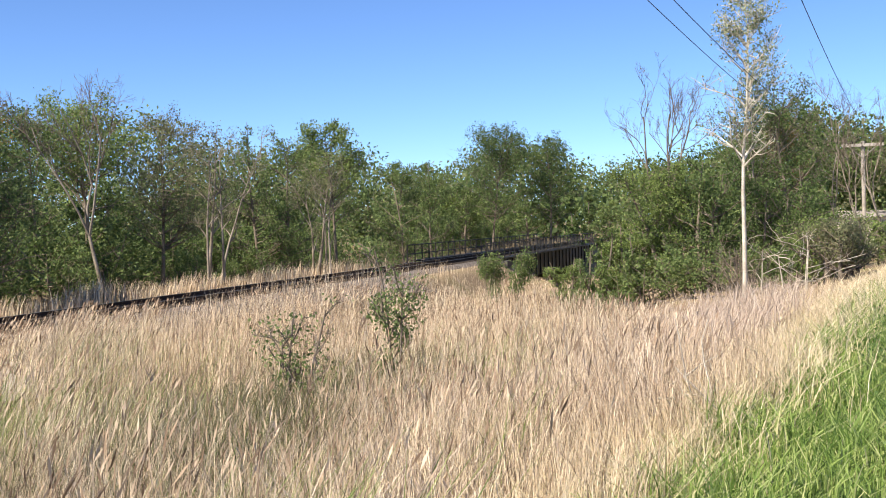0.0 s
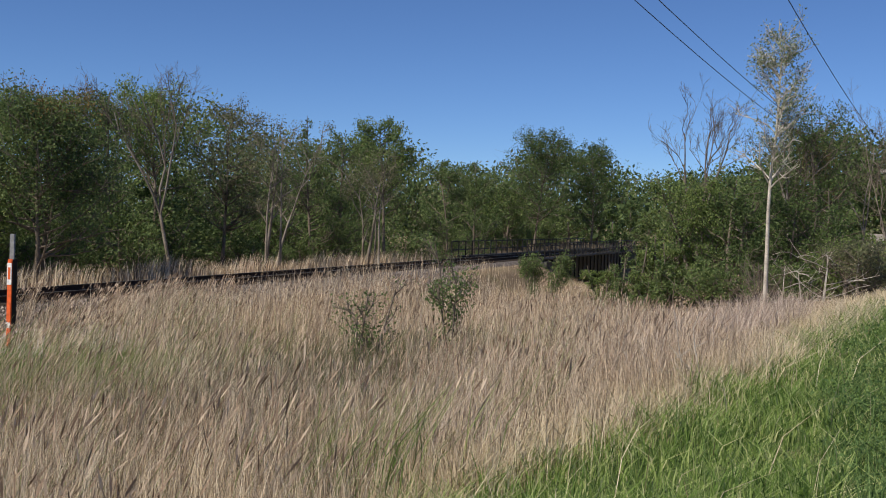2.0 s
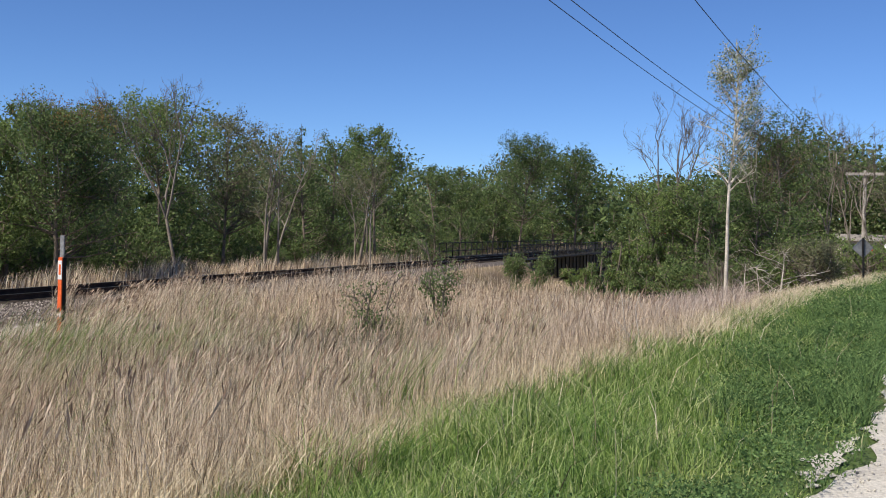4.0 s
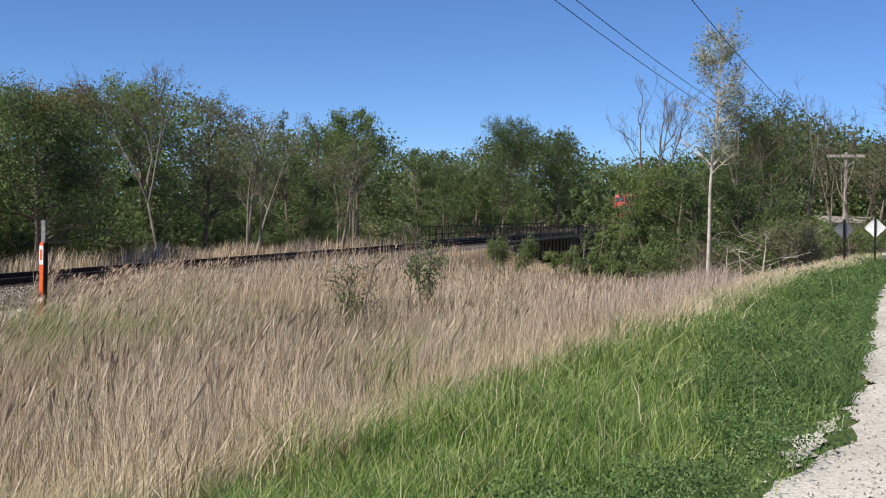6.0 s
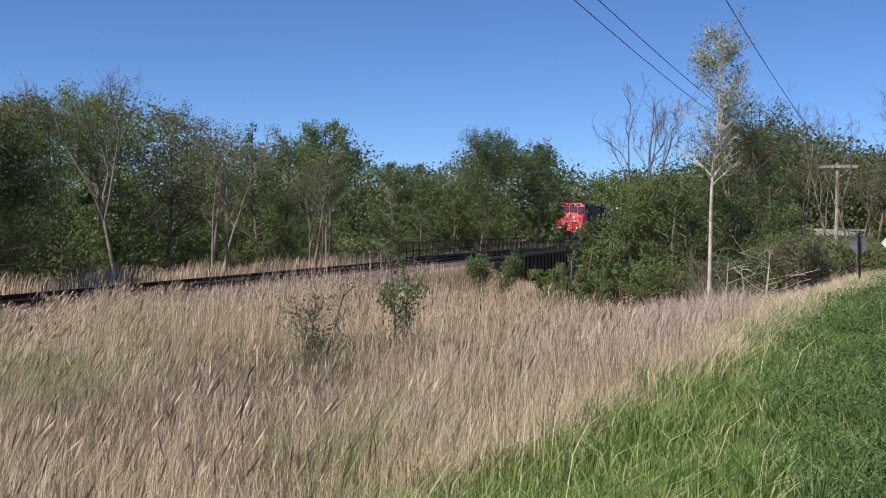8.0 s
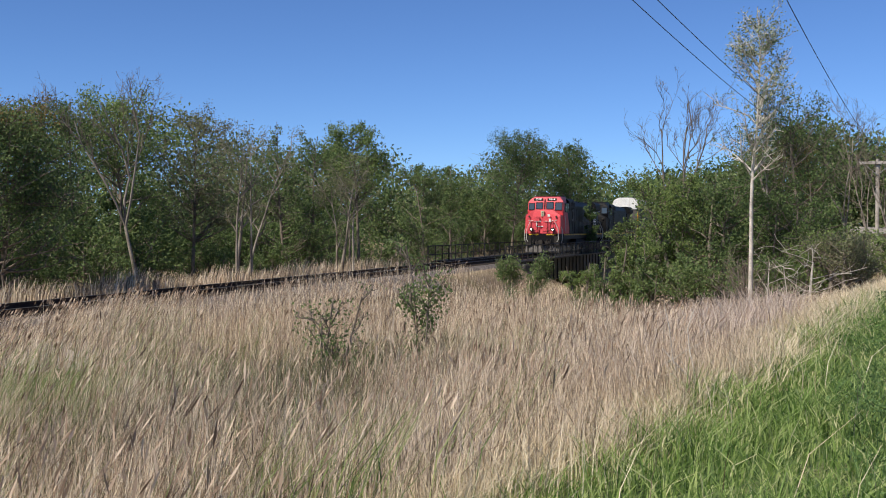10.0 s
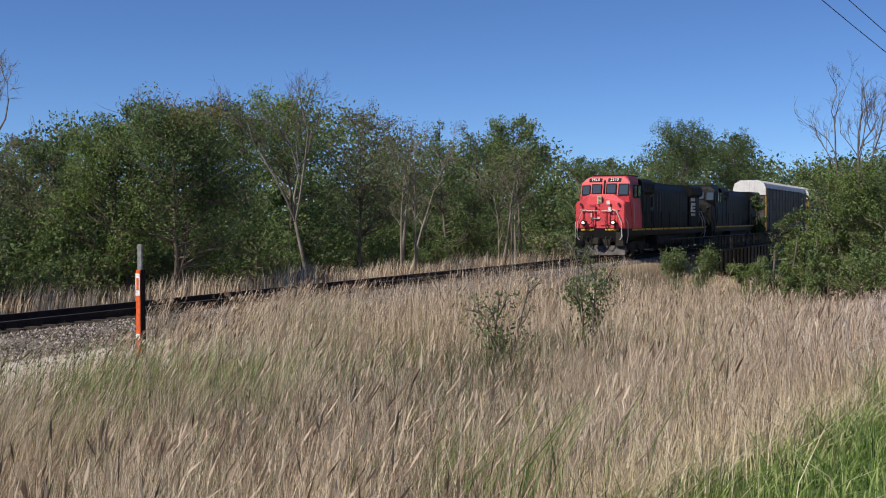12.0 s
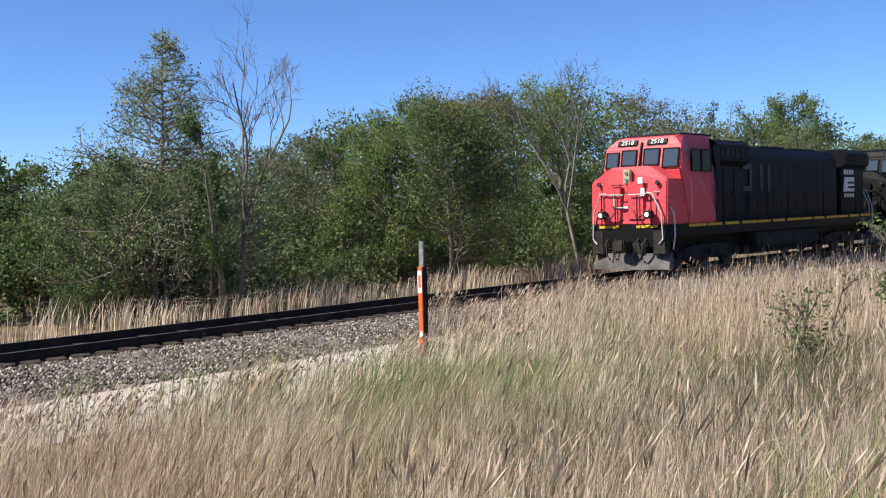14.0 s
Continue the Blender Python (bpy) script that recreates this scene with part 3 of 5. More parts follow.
    scatter_stones("trail_stones", q, s, ground_z(q, s) + 0.012, 0.006, 0.018, rng, GRAVEL, bpy.data.objects["trail"], "loose limestone chips")


def leaf_quads(at, size, rng, flat=0.0):
    """Folded rhombic leaves at places, turned at random."""
    m = len(at)
    a = rng.normal(0, 1, (m, 3))
    a[:, 2] *= 1 - flat
    a /= np.linalg.norm(a, axis=1)[:, None]
    b = np.cross(a, rng.normal(0, 1, (m, 3)))
    b /= np.linalg.norm(b, axis=1)[:, None] + 1e-9
    k = np.asarray(size)[:, None]
    co = np.stack([at - a * k, at + b * k * 0.55, at + a * k, at - b * k * 0.55], 1)
    return co.reshape(-1, 3), np.arange(m * 4).reshape(-1, 4)


class Wood:
    """Collects tapered limbs of one tree as quads."""
    def __init__(self):
        self.co, self.f, self.n = [], [], 0

    def limb(self, pts, r0, r1, sides):
        pts = np.asarray(pts, float)
        k = len(pts)
        d = np.gradient(pts, axis=0)
        d /= np.linalg.norm(d, axis=1)[:, None] + 1e-9
        ref = np.where(np.abs(d[:, 2:3]) < 0.9, np.array([[0, 0, 1.0]]), np.array([[1.0, 0, 0]]))
        a = np.cross(d, ref)
        a /= np.linalg.norm(a, axis=1)[:, None] + 1e-9
        b = np.cross(d, a)
        r = np.linspace(r0, r1, k)[:, None, None]
        t = np.arange(sides) * math.tau / sides
        ring = pts[:, None] + r * (a[:, None] * np.cos(t)[None, :, None] + b[:, None] * np.sin(t)[None, :, None])
        i = np.arange(k * sides).reshape(k, sides) + self.n
        f = np.stack([i[:-1], np.roll(i[:-1], -1, 1), np.roll(i[1:], -1, 1), i[1:]], -1).reshape(-1, 4)
        self.co.append(ring.reshape(-1, 3)); self.f.append(f); self.n += k * sides


def bent(p, d, length, rng, k=5, curl=0.18, rise=0.0):
    """A crooked line from p in direction d."""
    out = [np.array(p, float)]
    d = np.array(d, float)
    for _ in range(k - 1):
        d = d + rng.normal(0, curl, 3) + np.array((0, 0, rise))
        d /= np.linalg.norm(d)
        out.append(out[-1] + d * length / (k - 1))
    return np.array(out)


def grow(seed, height, spread, crown_from=0.25, limbs=16, leaves=5000, leaf=0.11, shape="round", stems=1, trunk=0.12, twigs=5, rise=0.12, lean=0.03, lumps=0.55, sides=6, fine=1.65):
    """The wood and the leaf places of one tree, its foot at the origin."""
    rng = np.random.default_rng(seed)
    leaves, leaf, height = int(leaves * fine), leaf * (0.80 if fine < 1.5 else 0.48), height * 0.96
    wood, tips = Wood(), []
    for st in range(stems):
        foot = np.array((rng.normal(0, 0.25 * spread * (stems > 1)), rng.normal(0, 0.25 * spread * (stems > 1)), -0.15))
        hh = height * (1 if st == 0 else rng.uniform(0.7, 0.97))
        k = 9
        line = bent(foot, (rng.normal(0, lean + 0.08 * (stems > 1)), rng.normal(0, lean + 0.08 * (stems > 1)), 1), hh, rng, k, 0.05)
        line[:, 2] = np.linspace(-0.15, hh * 0.97, k)
        wood.limb(line, trunk * (1 if st == 0 else 0.7), 0.012, sides)
        for _ in range(max(3, limbs // stems)):
            t = crown_from + (0.97 - crown_from) * rng.random() ** (1.25 if shape == "cone" else 0.8)
            u = (t - crown_from) / (1 - crown_from)
            p = np.array([np.interp(t, np.linspace(0, 1, k), line[:, c]) for c in range(3)])
            reach = {"round": math.sqrt(max(0.05, 1 - (2 * u - 0.85) ** 2 * 0.85)), "cone": 1.05 - 1.03 * u, "vase": 0.35 + 0.75 * u * (1.25 - u * 0.75) * 1.6, "column": 0.8 - 0.4 * u}[shape] * spread
            reach = max(reach, (0.05 if shape == "cone" else 0.12) * spread) * rng.uniform(0.65, 1.1)
            a = rng.uniform(0, math.tau)
            up = {"round": 0.45, "cone": 0.15, "vase": 1.0, "column": 0.8}[shape] + rng.normal(0, 0.15)
            limb = bent(p, (math.cos(a), math.sin(a), up), reach, rng, 5, 0.16, rise)
            limb[:, 2] = np.minimum(limb[:, 2], height * 1.02)
            thick = max(0.012, trunk * 0.42 * (1 - 0.6 * u))
            wood.limb(limb, thick, 0.008, 4)
            for _ in range(twigs):
                j = rng.uniform(0.3, 1.0)
                q = np.array([np.interp(j, np.linspace(0, 1, 5), limb[:, c]) for c in range(3)])
                tw = bent(q, rng.normal(0, 1, 3) * (1, 1, 0.6) + (math.cos(a) * 0.5, math.sin(a) * 0.5, 0.5 + rise), reach * rng.uniform(0.2, 0.5), rng, 4, 0.2, rise)
                wood.limb(tw, thick * 0.4 + 0.003, 0.004, 3)
                tips += [(*tw[1], reach), (*tw[2], reach), (*tw[3], reach)]
    tips = np.array(tips)
    at = None
    if leaves:
        share = np.maximum(tips[:, 3], 0.05) ** 0.9
        pick = rng.choice(len(tips), leaves, p=share / share.sum())
        weight = rng.random(len(tips)) ** 0.7 * lumps + 0.2
        at = tips[pick, :3] + np.clip(rng.normal(0, 1, (leaves, 3)), -1.15, 1.15) * (weight[pick] * (0.10 + tips[pick, 3] * 0.19))[:, None]
        at[:, 2] = np.maximum(at[:, 2], 0.1)
        # no leaf floats far from its neighbours
        cell = np.floor(at / (0.22 + 0.09 * spread)).astype(int)
        _, which, count = np.unique(cell, axis=0, return_inverse=True, return_counts=True)
        count = count[which.reshape(-1)]
        at = at[count >= 0.40 * np.median(count)]
        leaves = len(at)
        size = leaf * rng.uniform(0.55, 1.25, leaves)
        lc, lf = leaf_quads(at, size, rng)
    else:
        lc = lf = None
    return np.concatenate(wood.co), np.concatenate(wood.f), lc, lf


def bare(seed, height, spread, forks=3, fork_at=0.35, trunk=0.12, leanx=0.0):
    """A leafless tree: a trunk that forks low into rising limbs, each forking again."""
    rng = np.random.default_rng(seed)
    wood, upper = Wood(), Wood()
    line = bent((0, 0, -0.15), (leanx, 0, 1), height * fork_at, rng, 5, 0.07)
    wood.limb(line, trunk, trunk * 0.75, 7)

    def rise(p, d, length, r, level):
        ln = bent(p, d, length, rng, 6, 0.19, 0.10)
        (wood if level == 0 else upper).limb(ln, r, r * 0.35 + 0.003, 5 if level < 2 else 3)
        if level >= 4:
            return
        for _ in range((4, 4, 4, 3)[level]):
            j = rng.uniform(0.25, 1.0)
            k = np.array([np.interp(j, np.linspace(0, 1, 6), ln[:, c]) for c in range(3)])
            axis = ln[-1] - ln[0]
            axis /= np.linalg.norm(axis)
            rise(k, axis + rng.normal(0, 0.42, 3), length * rng.uniform(0.35, 0.6), r * (0.50 - 0.22 * j) + 0.002, level + 1)

    a0 = rng.uniform(0, math.tau)
    for k in range(forks):
        a = a0 + k * math.tau / forks + rng.normal(0, 0.3)
        out = spread / height * (1.0 if k else 0.25)
        rise(line[-1], (math.cos(a) * out, math.sin(a) * out, 1), height * (1 - fork_at) * (0.85 if k else 0.95), trunk * 0.62, 0)
    return wood, upper


def bare_tree(label, seed, az, d, top, bark, group, **kw):
    x, y = bearing(az, d)
    h = 1.6 + d * math.tan(radians(top)) - ground_at(x, y)
    low, high = bare(seed, h, **kw)
    t = thing("bare_tree", label, "tree", pose(x, y, ground_at(x, y)), group)
    sheet_part("trunk", np.concatenate(low.co), np.concatenate(low.f), bark, t, "forked trunk")
    sheet_part("crown", np.concatenate(high.co), np.concatenate(high.f), BARK, t, "bare grey twigs")
    return t


def tree(name, label, category, seed, x, y, bark, foliage, group="", turn=0.0, sink=0.0, **kw):
    wc, wf, lc, lf = grow(seed, **kw)
    t = thing(name, label, category, pose(x, y, ground_at(x, y) - sink, 0, 0, turn), group)
    sheet_part("trunk", wc, wf, bark, t, "branching trunk and limbs")
    if lc is not None:
        sheet_part("crown", lc, lf, foliage, t, "spring foliage")
    return t


def build_wood():
    G = "trees of the wood beyond the railway"
    def put(az, d, top, spread, seed, foliage, label, bark=BARK, name="tree", **kw):
        x, y = bearing(az, d)
        h = 1.6 + d * math.tan(radians(top)) - ground_at(x, y)
        return tree(name, label, "tree", seed, x, y, bark, foliage, G, height=h, spread=spread, **kw)
    # hero trees along the far side of the track
    put(-23.9, 37, 10.3, 4.9, 101, LEAF_SILVER, "tall slender pale-leaved tree with a pointed airy crown", shape="cone", crown_from=0.05, limbs=170, leaves=21000, leaf=0.095, rise=0.05, twigs=6, lumps=0.55)
    put(-26.4, 36, 3.3, 2.0, 102, LEAF_DARK, "dark green bushy tree beside the pointed tree", shape="round", crown_from=0.1, limbs=26, leaves=6500, stems=3, leaf=0.10)
    put(-21.3, 35.5, 4.6, 1.7, 103, LEAF_DARK, "dark green young tree with wind-blown leaves", shape="column", crown_from=0.1, limbs=26, leaves=5500, stems=2, leaf=0.11)
    put(-24.6, 35.5, 1.5, 2.4, 104, LEAF_MID, "low green thicket at the foot of the trees", stems=5, crown_from=0.05, limbs=26, leaves=6000, leaf=0.09, name="shrub")
    bare_tree("bare dead tree with a forked grey trunk", 405, -20.3, 35, 8.0, BARK, G, spread=1.9, forks=3, fork_at=0.38, trunk=0.085, leanx=0.10)
    put(-10.0, 43.5, 5.2, 3.7, 106, LEAF_MID, "broad dense dark green maple with rusty new leaves on top", crown_from=0.03, limbs=80, leaves=23000, leaf=0.11, twigs=6, lumps=0.85)
    put(-9.6, 44.3, 5.6, 2.6, 107, LEAF_RUST, "young maple with rust-brown new leaves", crown_from=0.55, limbs=26, leaves=4500, leaf=0.10)
    put(-13.3, 44.5, 4.9, 2.7, 108, LEAF_LIGHT, "yellow-green broad tree beside the dark maple", crown_from=0.04, limbs=56, leaves=15000, leaf=0.11, lumps=0.75)
    put(-12.3, 45.5, 5.7, 1.3, 109, LEAF_DARK, "thin tree whose dark leafy top stands out", shape="column", crown_from=0.6, limbs=14, leaves=1800, leaf=0.14)
    put(-16.8, 47, 4.2, 2.6, 110, LEAF_BUD, "brownish budding tree with many twigs", crown_from=0.2, limbs=34, leaves=4500, leaf=0.09, twigs=7)
    put(-18.5, 50, 3.4, 2.4, 111, LEAF_MID, "green tree of middling size with a dense leafy crown", crown_from=0.1, limbs=30, leaves=5500)
    bare_tree("bare forked tree with a whitened trunk", 412, -3.7, 50, 6.7, BARK_MID, G, spread=2.7, forks=3, fork_at=0.34, trunk=0.09)
    put(-4.6, 57, 6.4, 3.6, 113, LEAF_LIGHT, "tall light green tree behind the bare tree", crown_from=0.3, limbs=44, leaves=8500, leaf=0.13)
    put(-1.2, 58, 5.7, 3.2, 114, LEAF_BUD, "twiggy olive tree coming into leaf", crown_from=0.15, limbs=40, leaves=6500, leaf=0.11, twigs=7)
    put(-6.6, 55, 6.0, 2.4, 115, LEAF_MID, "green tree rising over the maple", crown_from=0.3, limbs=30, leaves=5000, leaf=0.13)
    put(1.3, 56, 4.5, 2.3, 116, LEAF_BUD, "clump of thin pale stems with sparse new leaves", bark=BARK_MID, stems=4, shape="vase", crown_from=0.25, limbs=30, leaves=3600, leaf=0.09, twigs=7)
    put(3.2, 67, 5.6, 3.3, 117, LEAF_MID, "narrow green tree with a pointed top", shape="cone", crown_from=0.06, limbs=70, leaves=7500, leaf=0.13, lumps=0.85)
    put(4.6, 69, 4.6, 2.6, 118, LEAF_MID, "green tree of middle height", crown_from=0.1, limbs=36, leaves=6500, leaf=0.14)
    put(6.9, 72, 5.3, 2.9, 119, LEAF_LIGHT, "round light green tree above the wood", crown_from=0.35, limbs=44, leaves=8000, leaf=0.15)
    put(6.4, 64, 3.2, 2.2, 120, LEAF_BUD, "pale-stemmed twiggy clump near the track", bark=BARK_MID, stems=4, shape="vase", crown_from=0.2, limbs=28, leaves=3000, leaf=0.1)
    put(10.0, 88, 3.6, 3.0, 121, LEAF_MID, "green tree in the distance beyond the bridge", crown_from=0.1, limbs=36, leaves=7500, leaf=0.14)
    put(11.6, 96, 3.4, 3.2, 122, LEAF_MID, "green tree in the distance beyond the bridge", crown_from=0.1, limbs=36, leaves=7500, leaf=0.15)
    put(14.5, 118, 4.8, 5.0, 123, LEAF_DARK, "large dark green oak beyond the bridge", crown_from=0.2, limbs=80, leaves=14000, leaf=0.17)
    put(17.4, 122, 4.3, 3.8, 124, LEAF_DARK, "dark green tree beside the oak", crown_from=0.2, limbs=60, leaves=10000, leaf=0.17)
    put(-29.6, 41, 3.0, 2.6, 125, LEAF_MID, "green bushy tree at the edge of the wood", stems=2, crown_from=0.05, limbs=36, leaves=6500, leaf=0.12)
    put(-32.8, 43, 3.2, 2.8, 126, LEAF_BUD, "olive budding tree at the edge of the wood", stems=2, crown_from=0.05, limbs=36, leaves=5500, leaf=0.12)
    put(-15.0, 46, 3.9, 2.4, 127, LEAF_DARK, "dark shady green tree beside the maple", crown_from=0.05, limbs=36, leaves=5500, leaf=0.12)
    # the rest of the wood: a few grown forms, copied
    forms = []
    specs = [(LEAF_MID, dict(shape="round", crown_from=0.08, limbs=34, leaves=5200, leaf=0.15)), (LEAF_BUD, dict(shape="vase", crown_from=0.15, limbs=34, leaves=4200, leaf=0.13, twigs=6, stems=2)),
             (LEAF_LIGHT, dict(shape="round", crown_from=0.1, limbs=34, leaves=5000, leaf=0.15)), (LEAF_DARK, dict(shape="column", crown_from=0.05, limbs=36, leaves=5200, leaf=0.15)),
             (LEAF_MID, dict(shape="round", crown_from=0.03, limbs=34, leaves=5200, leaf=0.14, stems=4))]
    names = ["mid-green leafy tree in the closed wood", "twiggy olive-brown tree in the closed wood", "light green tree in the closed wood", "dark slender tree in the closed wood", "dense green thicket at the edge of the wood"]
    for k, (fol, kw) in enumerate(specs):
        kw["twigs"] = 2
        x, y = spot(44 + 3 * k, 4 + 7 * k)
        forms.append(tree("tree" if k < 4 else "shrub", names[k], "tree" if k < 4 else "shrub", 200 + k, x, y, BARK, fol, G, fine=0.5, height=(6.2, 6.0, 6.0, 6.4, 3.4)[k], spread=(2.6, 2.3, 2.6, 1.9, 2.6)[k], **kw))
    rng = random.Random(7)
    def again(k, q, s, size=1.0):
        x, y = spot(q, s)
        copy_thing(forms[k], pose(x, y, ground_at(x, y), 0, 0, rng.uniform(0, 360))).scale = (size * rng.uniform(0.9, 1.15), size * rng.uniform(0.9, 1.15), size)
    for s in range(-24, 76, 4):
        again(4, 31.5 + rng.uniform(-1.5, 1.5), s + rng.uniform(-1, 1), rng.uniform(0.65, 0.95))
        again(rng.choice((0, 1, 3)), 36 + rng.uniform(-1.5, 2), s + 2 + rng.uniform(-1, 1), rng.uniform(0.72, 0.92))
        again(4, 28.8 + rng.uniform(-0.8, 0.8), s + rng.uniform(-1.5, 1.5), rng.uniform(0.34, 0.55))
        again(4, 33.5 + rng.uniform(-0.8, 0.8), s + 2 + rng.uniform(-1.5, 1.5), rng.uniform(0.7, 0.95))
        again(rng.choice((0, 3)), 40 + rng.uniform(-1.5, 1.5), s + rng.uniform(-1.5, 1.5), rng.uniform(0.75, 0.95))
    for s in range(70, 175, 7):
        again(rng.choice((0, 2, 3)), 36 + rng.uniform(-3, 4), s, rng.uniform(0.9, 1.2))
        again(rng.choice((0, 1, 3)), 48 + rng.uniform(-3, 6), s + 3, rng.uniform(1.05, 1.35))
    for s in range(64, 150, 5):
        again(4, 29.5 + rng.uniform(-1, 1.5) + 0.02 * s, s, rng.uniform(0.7, 1.0))
        again(rng.choice((0, 1, 3)), 33 + rng.uniform(-1, 2), s + 2, rng.uniform(0.7, 0.85))
    for s in range(115, 330, 20):
        again(rng.choice((0, 2, 3)), 29 + rng.uniform(-1, 3), s, rng.uniform(0.9, 1.2))
    return forms


def build_right_side(forms):
    G = "trees and bushes right of the reeds"
    def put(az, d, top, spread, seed, foliage, label, bark=BARK, name="tree", **kw):
        x, y = bearing(az, d)
        h = 1.6 + d * math.tan(radians(top)) - ground_at(x, y)
        return tree(name, label, "bush" if name == "bush" else "tree", seed, x, y, bark, foliage, G, height=h, spread=spread, **kw)
    put(25.95, 36, 10.9, 2.1, 301, LEAF_SILVER, "slender pale-trunked poplar with sparse small leaves", bark=BARK_PALE, shape="column", crown_from=0.44, limbs=52, leaves=3300, leaf=0.085, trunk=0.075, twigs=7, rise=0.10, lean=0.01, lumps=0.7)
    put(21.2, 47, 0.0, 1.1, 302, LEAF_LIGHT, "bright green willow bush by the reeds", name="bush", stems=5, crown_from=0.03, limbs=36, leaves=6500, leaf=0.10)
    # next two bushes: light leaves paint the sunlit part, dark leaves the shade
    put(22.9, 48, 3.1, 1.8, 303, LEAF_LIGHT, "tall green willow bush behind the reeds", name="bush", stems=5, crown_from=0.03, limbs=50, leaves=10000, leaf=0.11)
    put(24.8, 47, 2.9, 2.2, 304, LEAF_DARK, "tall green willow bush behind the reeds", name="bush", stems=5, crown_from=0.03, limbs=46, leaves=8500, leaf=0.11)
    put(27.0, 48, 2.6, 2.2, 305, LEAF_DARK, "shady dark green bush with dense leaves", name="bush", stems=5, crown_from=0.03, limbs=46, leaves=8000, leaf=0.11)
    for k, (az, d, top, sp) in enumerate(((18.3, 48, -1.6, 0.8), (19.1, 46.5, -1.1, 1.0), (20.0, 47, -0.2, 1.1), (20.9, 48.5, 1.6, 1.2))):
        put(az, d, top, sp, 350 + k, (LEAF_LIGHT, LEAF_MID)[k % 2], "low bright green willow bush by the bridge", name="bush", stems=4, crown_from=0.03, limbs=26, leaves=3600, leaf=0.09)
    put(20.5, 50, -0.7, 1.2, 306, LEAF_LIGHT, "low bright green bush by the bridge", name="bush", stems=4, crown_from=0.03, limbs=26, leaves=4500, leaf=0.10)
    bare_tree("bare dead tree behind the bushes", 407, 22.7, 54, 5.9, BARK, G, spread=3.0, forks=4, fork_at=0.4, trunk=0.10)
    put(28.0, 58, 6.5, 3.4, 308, LEAF_DARK, "tall green tree with several thin trunks", stems=3, crown_from=0.3, limbs=60, leaves=12000, leaf=0.12, twigs=6)
    put(29.0, 63, 5.0, 1.7, 309, LEAF_RUST, "brownish budding tree with many bare lower twigs", crown_from=0.3, limbs=34, leaves=3800, leaf=0.10, twigs=7)
    put(33.4, 60, 3.8, 1.7, 310, LEAF_BUD, "thin twiggy tree with few leaves", stems=3, shape="vase", crown_from=0.3, limbs=30, leaves=2200, leaf=0.10, twigs=7)
    for k, (az, d, top) in enumerate(((30.3, 62, 5.2), (31.5, 66, 4.3), (32.7, 63, 4.5), (34.2, 62, 4.2), (35.6, 60, 5.4), (26.9, 57, 5.6))):
        bare_tree("tall thin leafless tree with grey stems", 440 + k, az, d, top, BARK_MID, G, spread=1.2, forks=3, fork_at=0.35, trunk=0.07)
    for k, (az, d, top) in enumerate(((29.5, 43, -0.9), (31.2, 42, -0.8), (32.8, 43, -0.9), (30.3, 45, -0.1), (33.9, 46, -0.7))):
        put(az, d, top, 1.7, 320 + k, (LEAF_LIGHT, LEAF_BUD, LEAF_LIGHT)[k % 3], "low yellow-green scrub bush with grey twigs", name="bush", stems=5, crown_from=0.03, limbs=30, leaves=3800, leaf=0.09, twigs=6)
    put(28.0, 38.5, -0.9, 2.1, 330, None, "leafless pale brush with long drooping branches", bark=BARK_PALE, name="bush", stems=4, crown_from=0.15, limbs=16, leaves=0, trunk=0.028, twigs=5, rise=-0.04)
    put(26.0, 38.5, -1.2, 1.3, 331, None, "leafless grey brush at the foot of the poplar", bark=BARK, name="bush", stems=6, crown_from=0.05, limbs=34, leaves=0, trunk=0.03, twigs=6)
    rng = random.Random(17)
    for az, d, k, size in ((30.2, 90, 0, 1.4), (31.6, 93, 3, 1.4), (32.5, 88, 2, 1.25), (33.6, 88, 0, 1.4), (35.0, 92, 3, 1.4), (36.6, 86, 1, 1.35), (38.2, 84, 0, 1.2), (40.5, 80, 2, 1.2), (43, 75, 1, 1.3), (34.4, 90, 3, 1.1), (29.4, 75, 0, 1.1), (25.2, 66, 0, 0.9), (23.8, 70, 2, 0.8), (27.0, 72, 3, 1.0), (46, 70, 0, 1.2), (37.4, 70, 1, 0.7), (18.4, 105, 3, 0.95), (20.2, 98, 0, 0.9), (22.0, 90, 3, 0.85)):
        x, y = bearing(az, d)
        copy_thing(forms[k], pose(x, y, ground_at(x, y), 0, 0, rng.uniform(0, 360))).scale = (size * 1.05, size, size)
    for az, d, size in ((35.2, 62, 0.6), (36.6, 60, 0.55), (34.0, 58, 0.5), (38.5, 56, 0.7), (25.9, 53, 0.9), (28.3, 52, 0.8), (30.8, 53, 0.5), (32.6, 56, 0.5), (19.4, 47, 0.5), (20.6, 45.5, 0.5), (21.9, 44.5, 0.55), (23.2, 43.5, 0.5), (24.4, 43, 0.5), (26.8, 43, 0.45), (28.0, 44, 0.5), (29.4, 46, 0.5)):
        x, y = bearing(az, d)
        copy_thing(forms[4], pose(x, y, ground_at(x, y), 0, 0, rng.uniform(0, 360))).scale = (size, size, size)
    # saplings in the reeds
    young = []
    for az, d, top, seed, sp, n in ((10.0, 19, -0.7, 340, 0.46, 1200), (5.9, 17.5, -3.1, 341, 0.42, 520), (14.6, 50, -1.5, 342, 0.95, 2600), (15.6, 52, -1.6, 343, 0.8, 2000)):
        young.append(put(az, d, top, sp, seed, LEAF_MID, "young leafy sapling standing in the reeds", name="sapling", stems=3, shape="vase", crown_from=0.2, limbs=26, leaves=n, leaf=0.065 if d < 30 else 0.1, trunk=0.02, twigs=6, lumps=1.1))
    return young


